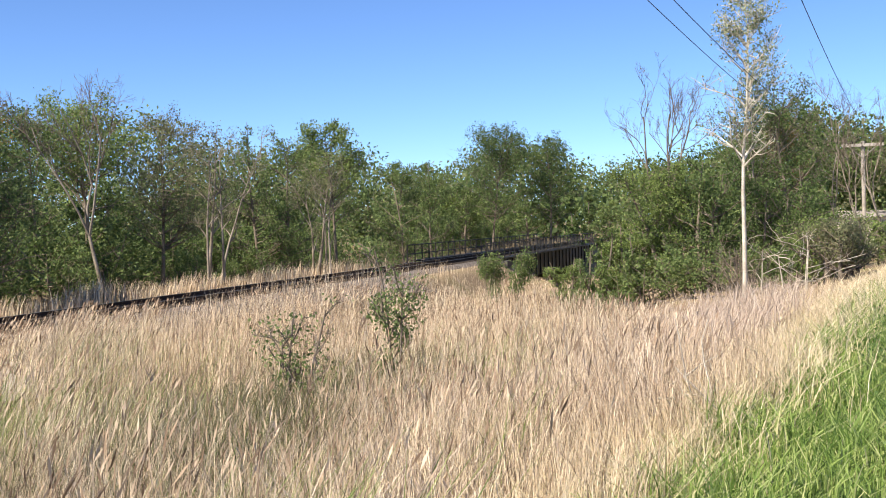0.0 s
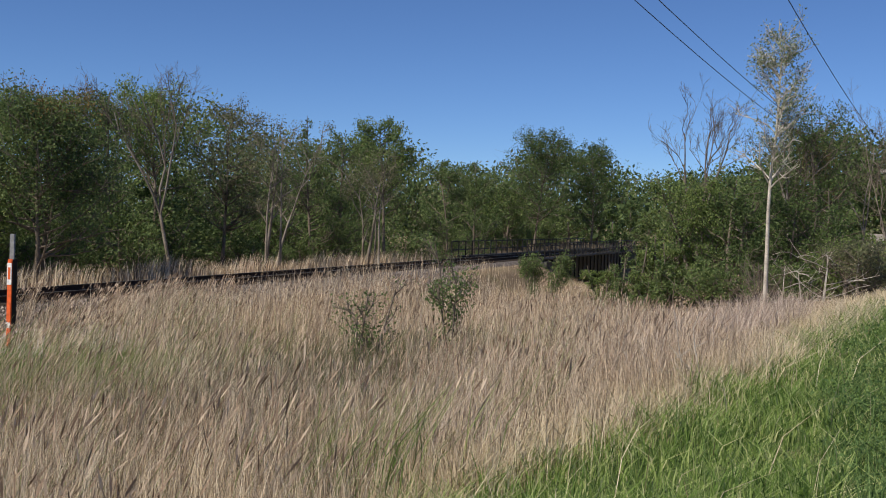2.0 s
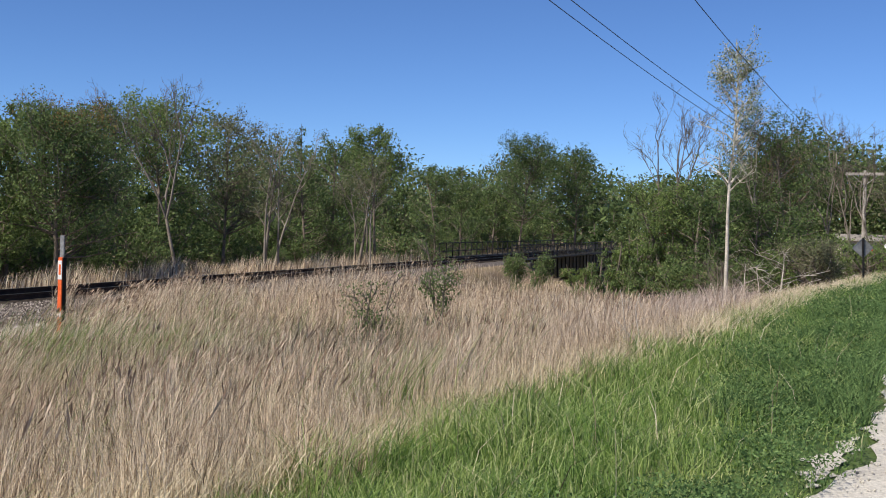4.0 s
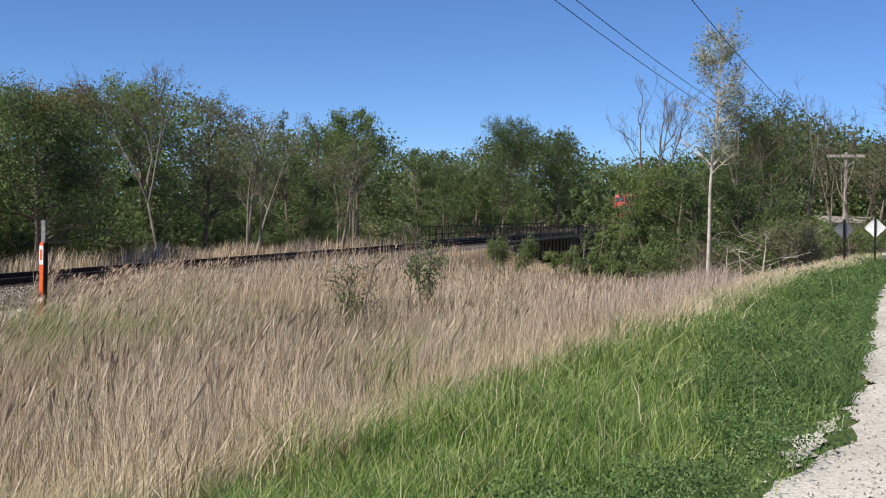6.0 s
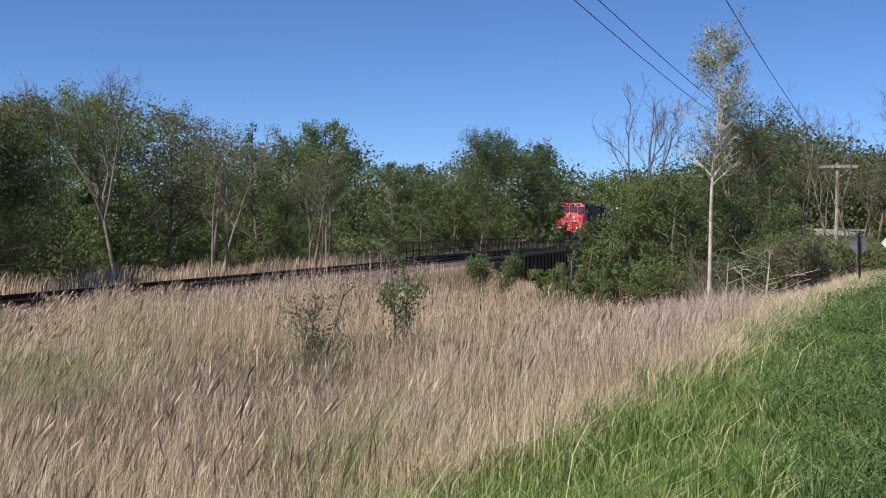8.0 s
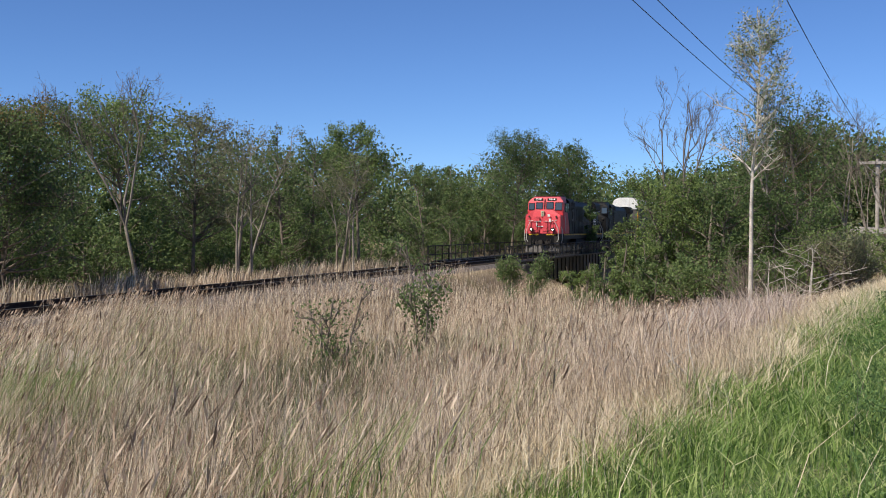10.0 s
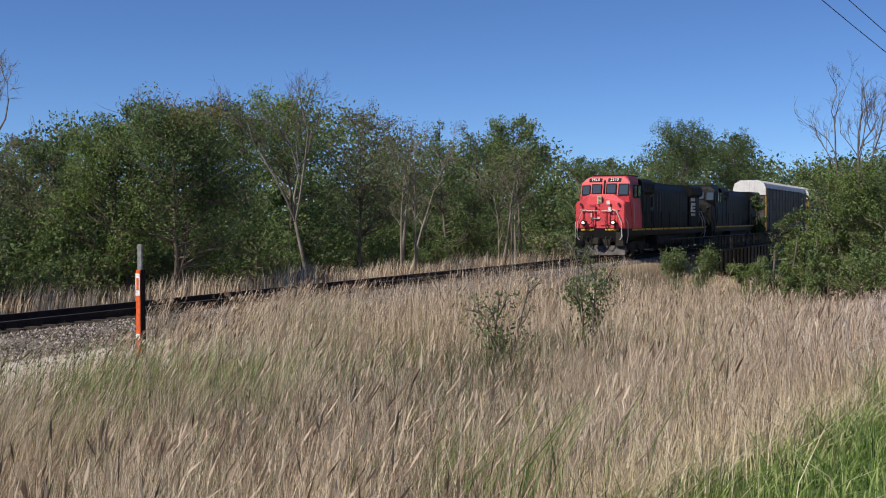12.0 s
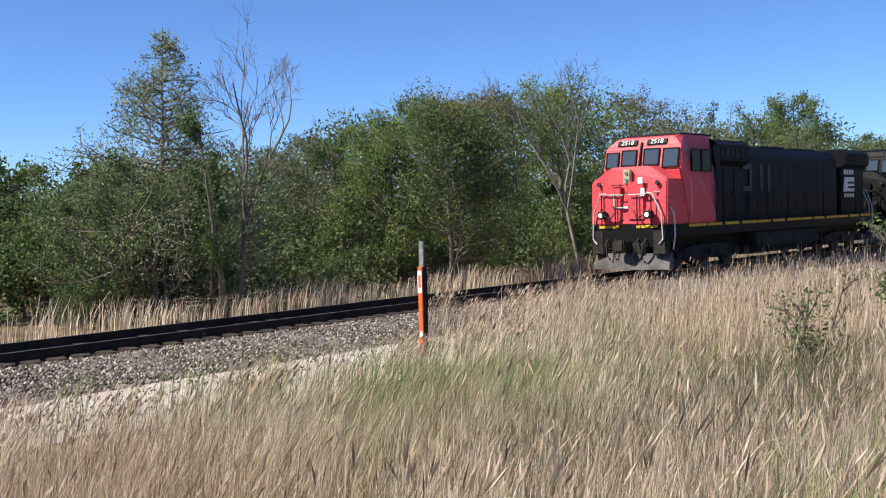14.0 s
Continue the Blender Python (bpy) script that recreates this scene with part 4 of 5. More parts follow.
def build_far_woods():
    """Distant woods that close the view, as scattered leaf masses."""
    rng = np.random.default_rng(31)
    m = 26000
    a = np.radians(rng.uniform(-60, 75, m))
    d = rng.uniform(150, 260, m)
    lump = 0.5 + 0.5 * np.sin(a * 60) * np.sin(a * 23 + 1) + 0.3 * np.sin(a * 140 + d * 0.05)
    z = -1.3 + rng.random(m) ** 0.7 * (6.0 + 2.2 * lump)
    at = np.stack([d * np.sin(a), d * np.cos(a), z], -1)
    q, s = plan(at[:, 0], at[:, 1])
    keep = (np.abs(q - TRACK) > 8) & ((q > TRACK) | (s > 120))
    at = at[keep]
    co, f = leaf_quads(at, rng.uniform(0.35, 0.9, len(at)), rng)
    stuff("far_woods", co, f, LEAF_DARK, "distant green woods closing the horizon", "woods")


def build_clumps():
    """Tall tufts of reed that sway singly."""
    rng = np.random.default_rng(51)
    made = []
    for k in range(3):
        m = 90
        r, a = 0.28 * np.sqrt(rng.random(m)), rng.uniform(0, math.tau, m)
        zero = np.zeros(m)
        h = rng.uniform(0.7, 1.25, m)
        co, f, top, tilt = blades(zero, zero, zero - 0.05, h, rng.uniform(0.007, 0.014, m), (0.14, 0.0), rng, 0.3, 0.12)
        off = np.repeat(np.stack([r * np.cos(a), r * np.sin(a), zero], -1), 6, 0)
        t = thing("reed_tuft", "tall tuft of dry reeds with feathery seed heads", "reeds", group="tufts in the reeds")
        tagged(sheet_part("tuft", co + off, f, REED, t), kind="stuff")
        tp = top + off[::6]
        dv = np.array((0.32, 0.0, 0.9))
        w = rng.uniform(0.012, 0.022, m)[:, None]
        b = rng.uniform(0, math.tau, m)
        sd = np.stack([np.cos(b), np.sin(b), zero], -1) * w
        L = rng.uniform(0.12, 0.22, m)[:, None]
        pc = np.stack([tp - dv * L * 0.5, tp + sd, tp + dv * L * 0.5, tp - sd], 1)
        tagged(sheet_part("plume", pc.reshape(-1, 3), np.arange(m * 4).reshape(-1, 4), PLUME, t), kind="stuff")
        made.append(t)
    out = []
    r = random.Random(9)
    spots = [(r.uniform(14.6, 17.4), r.uniform(20.5, 27)) for _ in range(11)] + [(r.uniform(12.2, 13.6), r.uniform(5, 19)) for _ in range(12)] + [(r.uniform(12, 15.5), r.uniform(30, 60)) for _ in range(10)]
    for k, (q, s) in enumerate(spots):
        x, y = spot(q, s)
        t = made[k] if k < 3 else copy_thing(made[k % 3], pose(0, 0, 0))
        t.matrix_basis = pose(x, y, float(ground_z(q, s)), 0, 0, r.uniform(-25, 25))
        t.scale = (1, 1, r.uniform(0.55, 0.85))
        out.append(t)
    return out


# how high the closed wood stands, by bearing (degrees)
CANOPY_AZ = [-50, -33, -31, -29.5, -27, -22, -18.5, -16.8, -14.5, -10, -6.6, -3.6, -1.7, 0.6, 2, 4.6, 6.6, 8.3, 9.2, 12.7, 14.5, 17.8, 18.6, 19.2, 20.6, 22, 25, 27.5, 29, 30.5, 33, 36, 55]
CANOPY_UP = [3.0, 3.0, 1.9, 1.5, 2.6, 3.0, 3.0, 4.0, 4.7, 4.8, 5.2, 5.7, 5.4, 4.3, 3.7, 3.7, 4.2, 3.5, 2.3, 2.7, 3.8, 3.6, 2.9, 2.3, 2.2, 2.6, 2.9, 4.2, 5.1, 4.6, 3.7, 3.2, 2.8]


def build_wood_mass():
    """Inner foliage of the woods: boughs of leaves in clusters, behind the single trees."""
    rng = np.random.default_rng(33)
    for name, mat, label, share, c in (("wood_foliage", LEAF_MID, "green inner foliage of the closed wood", 95000, 3400), ("dark_wood_foliage", LEAF_DARK, "dark green inner foliage of the closed wood", 80000, 2800), ("wood_brush", LEAF_BUD, "olive twiggy foliage of the closed wood", 55000, 2200)):
        right = rng.random(c) < 0.36
        az = np.where(right, rng.uniform(21.4, 42, c), rng.uniform(-42, 22, c))
        d = np.where(right, rng.uniform(82, 98, c), np.where(az > 18.6, rng.uniform(235, 300, c), np.minimum(rng.uniform(35, 50, c) / np.sin(np.radians(28.6 - np.minimum(az, 19.2))), 200)))
        up = np.interp(az, CANOPY_AZ, CANOPY_UP) + 0.35 * np.sin(az * 4.1) * np.sin(az * 1.7 + 2) - 0.25
        top = 1.6 + d * np.tan(np.radians(up))
        z = -1.3 + (top + 1.3) * np.minimum(rng.random(c) ** 0.7, rng.normal(0.97, 0.03, c))
        x, y = d * np.sin(np.radians(az)), d * np.cos(np.radians(az))
        cq, cs = plan(x, y)
        ok = np.abs(cq - TRACK) > 9
        x, y, z, d = x[ok], y[ok], z[ok], d[ok]
        pick = rng.integers(0, len(x), share)
        at = np.stack([x[pick], y[pick], z[pick]], -1) + np.clip(rng.normal(0, 1, (share, 3)), -1.7, 1.7) * np.array((0.75, 0.75, 0.48)) * (d[pick] / 70)[:, None]
        at[:, 2] = np.maximum(at[:, 2], -1.4)
        co, f = leaf_quads(at, rng.uniform(0.5, 1.2, share) * 0.0019 * d[pick], rng)
        stuff(name, co, f, mat, label, "woods")


def build_thicket():
    """Undergrowth at the edge of the wood beyond the track, dark to paint tree shade."""
    rng = np.random.default_rng(35)
    c, share = 620, 30000
    az = rng.uniform(-42, 6, c)
    d = rng.uniform(29.5, 33.5, c) / np.sin(np.radians(28.6 - az))
    up = np.interp(az, [-42, -30, -24, -18, -10, 6], [1.6, 1.3, 2.0, 1.4, 0.7, 0.2]) + 0.5 * np.sin(az * 1.9) * np.sin(az * 0.7)
    z = -1.3 + (2.9 + d * np.tan(np.radians(up))) * rng.random(c) ** 0.85
    pick = rng.integers(0, c, share)
    x, y = d * np.sin(np.radians(az)), d * np.cos(np.radians(az))
    at = np.stack([x[pick], y[pick], z[pick]], -1) + np.clip(rng.normal(0, 1, (share, 3)), -1.7, 1.7) * np.array((0.55, 0.55, 0.32))
    at[:, 2] = np.maximum(at[:, 2], -1.4)
    co, f = leaf_quads(at, rng.uniform(0.5, 1.2, share) * 0.0014 * d[pick], rng)
    stuff("undergrowth", co, f, LEAF_DARK, "dark green undergrowth standing in for shade along the edge of the wood", "undergrowth")


build_wood_mass()
build_thicket()
build_reeds()
TUFTS = build_clumps()
build_verge()
build_far_woods()
WOOD_FORMS = build_wood()
SAPLINGS = build_right_side(WOOD_FORMS)

# ---- train: x forward, y to its left (towards the trail), z up from the rail ----
RED = plain("engine_red", (0.74, 0.085, 0.10), 0.5, spec=0.3, wear=0.2)
BLACK = plain("engine_black", (0.008, 0.008, 0.009), 0.55, spec=0.13)
UNDER = surface("grimy_underframe", [(0.3, (0.012, 0.011, 0.010)), (0.7, (0.05, 0.042, 0.035))], 2.0, 0.85, bump=0.3)
PLOW = surface("scuffed_plow", [(0.3, (0.06, 0.054, 0.05)), (0.7, (0.17, 0.155, 0.14))], 2.0, 0.7, 0.2, bump=0.3)
PIPE = plain("pale_handrail_paint", (0.62, 0.60, 0.55), 0.5)
YELLOW = plain("safety_yellow", (0.72, 0.42, 0.03), 0.55)
WHITE = plain("white_paint", (0.78, 0.77, 0.74), 0.55, wear=0.12)
DULL = plain("faded_grey_lettering", (0.055, 0.055, 0.06), 0.6)
RUSTY = plain("rusty_stack", (0.16, 0.075, 0.045), 0.8)
WHEEL = plain("wheel_steel", (0.10, 0.085, 0.075), 0.6, 0.6)
LAMP = lit("lamp_glow", (1.0, 0.90, 0.74), 5.0)
PANE = bpy.data.materials.new("cab_glass")
PANE.use_nodes = True
_b = PANE.node_tree.nodes["Principled BSDF"]
# bluish base colour paints in a reflection of the sky
_b.inputs["Base Color"].default_value = (0.05, 0.07, 0.09, 1)
_b.inputs["Roughness"].default_value = 0.06
_b.inputs["Specular IOR Level"].default_value = 0.7
RACK_SIDE = surface("weathered_rack_side", [(0.3, (0.045, 0.042, 0.038)), (0.7, (0.10, 0.095, 0.085))], 0.9, 0.7, 0.2)
RACK_YELLOW = plain("rack_yellow", (0.62, 0.34, 0.04), 0.6)
RACK_WHITE = plain("rack_white", (0.70, 0.68, 0.63), 0.6)


CREAM = plain("cream_plate_paint", (0.62, 0.55, 0.33), 0.5)
GLASS_OFF = plain("unlit_lamp", (0.25, 0.25, 0.25), 0.2)


def lettering(text, size, mat, parent, m, name="number"):
    cu = bpy.data.curves.new(name, "FONT")
    cu.body, cu.size, cu.extrude, cu.align_x, cu.align_y = text, size, 0.006, "CENTER", "CENTER"
    tmp = bpy.data.objects.new(name, cu)
    me = bpy.data.meshes.new_from_object(tmp)
    bpy.data.objects.remove(tmp)
    me.materials.append(mat)
    ob = new(name, me)
    ob.parent, ob.matrix_basis = parent, m
    return ob


def truck(parent, x, wheels, gap, out=None):
    """A bogie with its wheels; the wheels turn."""
    b = bmesh.new()
    for y in (-1.02, 1.02):
        prism(b, [(x - gap * (wheels - 1) / 2 - 0.55, 0.62), (x - gap * (wheels - 1) / 2 - 0.45, 0.38), (x + gap * (wheels - 1) / 2 + 0.45, 0.38), (x + gap * (wheels - 1) / 2 + 0.55, 0.62), (x + gap * 0.6, 0.84), (x - gap * 0.6, 0.84)], "y", y - 0.09, y + 0.09)
        for k in range(wheels):
            wx = x + (k - (wheels - 1) / 2) * gap
            box(b, wx - 0.16, wx + 0.16, y - 0.14, y + 0.14, 0.38, 0.70, 0.03)
            rod(b, [(wx + 0.34, y, 0.5), (wx + 0.34, y, 0.95)], 0.085, 8)
    box(b, x - 0.5, x + 0.5, -1.0, 1.0, 0.5, 0.8)
    t = part("truck", b, UNDER, parent, "grimy cast steel truck frame")
    for k in range(wheels):
        wb = bmesh.new()
        for y in (-0.76, 0.76):
            disc(wb, (0, y, 0), (0, 1, 0), 0.52, 0.13, 22)
            disc(wb, (0, y * 0.93, 0), (0, 1, 0), 0.555, 0.03, 22)
        rod(wb, [(0, -0.95, 0), (0, 0.95, 0)], 0.09, 8)
        for a in range(4):
            c, s = math.cos(a * 1.571) * 0.3, math.sin(a * 1.571) * 0.3
            disc(wb, (c, 0.84, s), (0, 1, 0), 0.05, 0.03, 8)
        w = part("wheelset", wb, WHEEL, t, "steel wheels on an axle")
        w.matrix_basis = pose(x + (k - (wheels - 1) / 2) * gap, 0, 0.52)
        if out is not None:
            out.append(w)


def locomotive(name, label, cab_paint, number, wheels):
    pipe = PIPE if number else BLACK
    t = thing(name, label, "locomotive")
    L = -21.4
    # frame with its deck edge
    b = boxed(L + 0.5, -0.35, -1.45, 1.45, 1.18, 1.62, 0.02)
    box(b, L + 1.2, -1.0, -0.9, 0.9, 0.75, 1.2)
    part("underframe", b, BLACK, t)
    for y in (-1.462, 1.462):
        for k in range(13):
            x = -1.9 - k * 1.42
            part("deck_stripe", boxed(x - (1.15 if k % 3 else 1.32), x, min(y, y * 1.012), max(y, y * 1.012), 1.50, 1.60), YELLOW, t, "yellow reflective edge stripe")
    # nose: wide, with a slanting top and bevelled corners
    nose = bmesh.new()
    prism(nose, [(-1.46, 1.62), (1.46, 1.62), (1.46, 3.12), (0.72, 3.60), (-0.72, 3.60), (-1.46, 3.12)], "x", -2.1, -0.36)
    for v in nose.verts:
        if v.co.x > -1 and v.co.z > 3.4:
            v.co.x -= 0.22
        elif v.co.x > -1 and v.co.z > 3:
            v.co.x -= 0.08
    bmesh.ops.bevel(nose, geom=list(nose.edges), offset=0.045, segments=2, affect="EDGES")
    n = part("nose", nose, cab_paint, t)
    part("nose_door", boxed(-0.40, -0.30, -0.95, -0.25, 1.72, 3.02, 0.02), cab_paint, n)
    part("nose_panel", boxed(-0.40, -0.31, 0.02, 0.62, 1.80, 3.08, 0.02), cab_paint, n)
    for z in (2.25, 2.62, 2.98):
        part("nose_step", rod(bmesh.new(), [(-0.34, -0.55, z), (-0.24, -0.55, z), (-0.24, -0.15, z), (-0.34, -0.15, z)], 0.014), BLACK, n)
    # headlight plate and markings
    hl = part("headlight", boxed(-0.50, -0.33, -0.15, 0.11, 3.02, 3.50, 0.02), CREAM if number else BLACK, n, "pale headlight plate with two lamps" if number else "dark headlight plate with two lamps")
    for z in (3.15, 3.38):
        part("lamp", disc(bmesh.new(), (-0.32, -0.02, z), (1, 0, 0), 0.065, 0.05, 14), GLASS_OFF, hl)
    if number:
        part("white_emblem", boxed(-0.32, -0.288, 0.42, 0.62, 3.0, 3.22, 0.01), WHITE, n)
        part("white_emblem", boxed(-0.315, -0.285, 0.52, 0.68, 2.58, 2.86, 0.01), WHITE, n)
    part("white_emblem", boxed(-0.33, -0.285, -0.52, 0.05, 2.18, 2.26, 0.01), WHITE, n)
    part("white_emblem", boxed(-0.33, -0.285, -0.52, -0.44, 2.18, 2.62, 0.01), WHITE, n)
    for y in (-1.12, 1.12):
        part("marker_lamp", disc(bmesh.new(), (-0.36, y, 3.02), (1, 0, 0.2), 0.075, 0.08, 12), UNDER, n)
    # cab with slanted front roof
    cab = bmesh.new()
    prism(cab, [(-1.30, 3.5), (-1.50, 4.30), (-1.66, 4.60), (-2.3, 4.70), (-4.3, 4.70), (-4.3, 1.62), (-1.9, 1.62)], "y", -1.50, 1.50)
    for v in cab.verts:
        if v.co.z > 4.5:
            v.co.y *= 0.74
    es = [e for e in cab.edges if (e.verts[0].co - e.verts[1].co).length > 0.2]
    bmesh.ops.bevel(cab, geom=es, offset=0.05, segments=2, affect="EDGES")
    c = part("cab", cab, cab_paint, t)
    part("cab_roof", prism(bmesh.new(), [(-2.2, 4.70), (-4.6, 4.70), (-4.6, 4.76), (-2.25, 4.76)], "y", -1.05, 1.05), BLACK, c, "black cab roof")
    # windscreens lean with the front wall
    lean = math.degrees(math.atan2(0.20, 0.80))
    for y0, y1, z0, z1 in ((-1.36, -0.93, 3.60, 4.12), (-0.76, -0.24, 3.66, 4.18), (0.10, 0.64, 3.66, 4.20), (0.84, 1.38, 3.56, 4.18)):
        zm = (z0 + z1) / 2
        w = part("windscreen", boxed(-0.03, 0.03, y0, y1, z0 - zm, z1 - zm, 0.015), PANE, c, "dark windscreen")
        w.matrix_basis = pose(-1.30 - (zm - 3.5) * 0.25 + 0.012, 0, zm, 0, -lean, 0)
        fr = bmesh.new()
        for a0, a1, b0, b1 in ((y0 - 0.035, y1 + 0.035, z1, z1 + 0.03), (y0 - 0.035, y1 + 0.035, z0 - 0.03, z0), (y0 - 0.035, y0, z0, z1), (y1, y1 + 0.035, z0, z1)):
            box(fr, -0.02, 0.05, a0, a1, b0 - zm, b1 - zm)
        part("gasket", fr, BLACK, w)
    part("centre_post", rod(bmesh.new(), [(-1.28, -0.06, 3.62), (-1.53, -0.06, 4.45)], 0.05), BLACK, c)
    for y in (-0.62, 0.52):
        nb = part("number_board", boxed(-0.04, 0.04, -0.40, 0.40, -0.12, 0.12, 0.03), BLACK, c, "black number board")
        nb.matrix_basis = pose(-1.57, y, 4.44, 0, -28, 0)
        if number:
            lettering(number, 0.25, WHITE, nb, Matrix.Translation((0.043, 0, 0)) @ pose(0, 0, 0, 90, 0, 90))
    # cab side: windows, door, black rear panel
    for side in (-1, 1):
        for x0, x1 in ((-2.75, -2.15), (-3.55, -2.9)):
            y = side * 1.505
            part("side_window", boxed(x0, x1, y - 0.012, y + 0.012, 3.45, 4.12, 0.01), PANE, c, "dark side window")
            g = bmesh.new()
            for a in ((x0 - 0.05, x1 + 0.05, 4.12, 4.17), (x0 - 0.05, x1 + 0.05, 3.40, 3.45), (x0 - 0.05, x0, 3.45, 4.12), (x1, x1 + 0.05, 3.45, 4.12)):
                box(g, a[0], a[1], y - 0.03, y + 0.03, a[2], a[3])
            part("window_frame", g, BLACK, c)
        yy = side * 1.503
        part("cab_rear_panel", prism(bmesh.new(), [(-4.32, 1.63), (-3.9, 1.63), (-4.12, 3.1), (-3.75, 4.3), (-4.32, 4.4)], "y", yy - 0.012, yy + 0.012), BLACK, c)
        part("grab_iron", rod(bmesh.new(), [(-1.95, yy, 1.8), (-1.95, yy * 1.04, 1.9), (-1.95, yy * 1.04, 3.0), (-1.95, yy, 3.1)], 0.018), pipe, c)
    # long hood in sections of differing height, with doors and roof gear
    hood = part("hood", prism(bmesh.new(), [(-1.02, 1.62), (-1.02, 4.05), (-0.75, 4.42), (0.75, 4.42), (1.02, 4.05), (1.02, 1.62)], "x", -17.2, -4.3, 0.03), BLACK, t)
    part("blower_housing", prism(bmesh.new(), [(-1.02, 3.62), (-1.32, 3.85), (-1.32, 4.38), (-1.05, 4.60), (1.05, 4.60), (1.32, 4.38), (1.32, 3.85), (1.02, 3.62)], "x", -7.4, -4.6, 0.04), BLACK, t, "overhanging black blower housing behind the cab")
    for side in (-1, 1):
        for k in range(6):
            part("vent_slat", boxed(-7.2 + k * 0.42, -6.88 + k * 0.42, side * 1.325 - 0.015, side * 1.325 + 0.015, 3.95, 4.30, 0.008), UNDER, t)
        for k in range(3):
            part("access_door", boxed(-7.3 + k * 0.92, -6.44 + k * 0.92, side * 1.035 - 0.018, side * 1.035 + 0.018, 1.8, 3.5, 0.012), BLACK, hood)
            part("door_latch", boxed(-7.2 + k * 0.92, -7.12 + k * 0.92, side * 1.06 - 0.02, side * 1.06 + 0.02, 2.5, 2.75, 0.008), UNDER, hood)
    part("radiator", prism(bmesh.new(), [(-1.02, 1.62), (-1.02, 3.7), (-1.3, 3.85), (-1.3, 4.35), (-1.05, 4.55), (1.05, 4.55), (1.3, 4.35), (1.3, 3.85), (1.02, 3.7), (1.02, 1.62)], "x", -20.7, -17.7, 0.04), BLACK, t, "overhanging radiator section")
    part("exhaust_stack", boxed(-9.4, -8.2, -0.35, 0.35, 4.40, 4.68, 0.03), RUSTY, t, "rusty exhaust stack")
    part("roof_hatch", boxed(-12.4, -10.0, -0.6, 0.6, 4.40, 4.52, 0.02), BLACK, hood)
    part("roof_hatch", boxed(-15.8, -13.0, -0.6, 0.6, 4.40, 4.50, 0.02), BLACK, hood)
    for k in range(11):
        x = -7.75 - k * 0.78
        for side in (-1, 1):
            y = side * 1.035
            part("hood_door", boxed(x - 0.765, x, y - 0.015, y + 0.015, 1.85, 3.85, 0.01), BLACK, hood)
    for k in range(7):
        for side in (-1, 1):
            part("grille_slat", boxed(-20.4, -18.0, side * 1.305 - 0.02, side * 1.305 + 0.02, 3.86 + k * 0.07, 3.89 + k * 0.07), UNDER, t)
    # lettering on the hood as plain shapes
    for y in (-1.065, 1.065):
        s = 1 if y > 0 else -1
        if number:
            for x0, x1, z0, z1 in ((-8.0, -7.2, 3.55, 3.75), (-8.0, -7.8, 2.7, 3.75), (-8.0, -7.2, 2.7, 2.9), (-9.0, -8.8, 2.7, 3.75), (-9.7, -9.5, 2.7, 3.75)):
                part("faded_emblem", boxed(x0, x1, y - 0.008, y + 0.008, z0, z1), DULL, hood)
        if not number:
            continue
        part("white_emblem", prism(bmesh.new(), [(-19.3, 2.62), (-17.9, 2.62), (-17.9, 2.80), (-18.05, 3.30), (-19.3, 3.30)], "y", y - 0.004 + 0.01 * s, y + 0.012 * s + 0.004), WHITE, hood, "white emblem panel")
        for k in range(2):
            part("emblem_stripe", boxed(-19.32, -18.45, y + 0.02 * s - 0.006, y + 0.02 * s + 0.006, 2.79 + k * 0.21, 2.88 + k * 0.21), BLACK, hood)
        for k in range(4):
            part("white_mark", boxed(-19.25 + k * 0.34, -19.05 + k * 0.34, y - 0.012 + 0.004 * s, y + 0.012 + 0.004 * s, 2.38, 2.55), WHITE, hood)
            part("white_mark", boxed(-19.2 + k * 0.33, -18.98 + k * 0.33, y - 0.012 + 0.004 * s, y + 0.012 + 0.004 * s, 3.42, 3.64), WHITE, hood)
    # walkway rails
    for side in (-1, 1):
        y = side * 1.42
        part("walkway_rail", rod(bmesh.new(), [(-4.6, y, 2.62), (-20.6, y, 2.62)], 0.018), BLACK, t)
        for k in range(9):
            part("rail_post", rod(bmesh.new(), [(-4.7 - k * 1.96, y, 1.6), (-4.7 - k * 1.96, y, 2.62)], 0.018), BLACK, t)
        for x, dx in ((-0.22, 1), (L + 0.72, -1)):
            part("end_handrail", rod(bmesh.new(), [(x - 0.35 * dx, side * 0.70, 2.62), (x, side * 0.80, 2.70), (x, side * 1.00, 2.66), (x - 0.05 * dx, side * 1.30, 2.0), (x - 0.05 * dx, side * 1.34, 1.15), (x - 0.05 * dx, side * 1.2, 0.98)], 0.03), pipe, t, "pale pipe handrail at the steps" if number else "")
            part("end_handrail", rod(bmesh.new(), [(x - 0.1 * dx, side * 1.02, 2.72), (x - 0.3 * dx, side * 1.25, 2.70), (x - 0.45 * dx, side * 1.56, 1.95), (x - 0.45 * dx, side * 1.58, 1.25), (x - 0.5 * dx, side * 1.48, 0.8)], 0.03), pipe, t, "pale pipe handrail at the steps" if number else "")
            st = bmesh.new()
            for k in range(4):
                box(st, x - 0.72 * dx - 0.18, x - 0.72 * dx + 0.18, side * 1.0 - 0.42, side * 1.0 + 0.42, 0.42 + k * 0.3, 0.46 + k * 0.3)
            part("steps", st, UNDER, t)
        part("rail_post", rod(bmesh.new(), [(-0.22, side * 0.42, 1.6), (-0.22, side * 0.42, 2.62)], 0.022), BLACK, t)
        part("rail_post", rod(bmesh.new(), [(-0.22, side * 0.95, 1.6), (-0.22, side * 0.95, 2.62)], 0.022), BLACK, t)
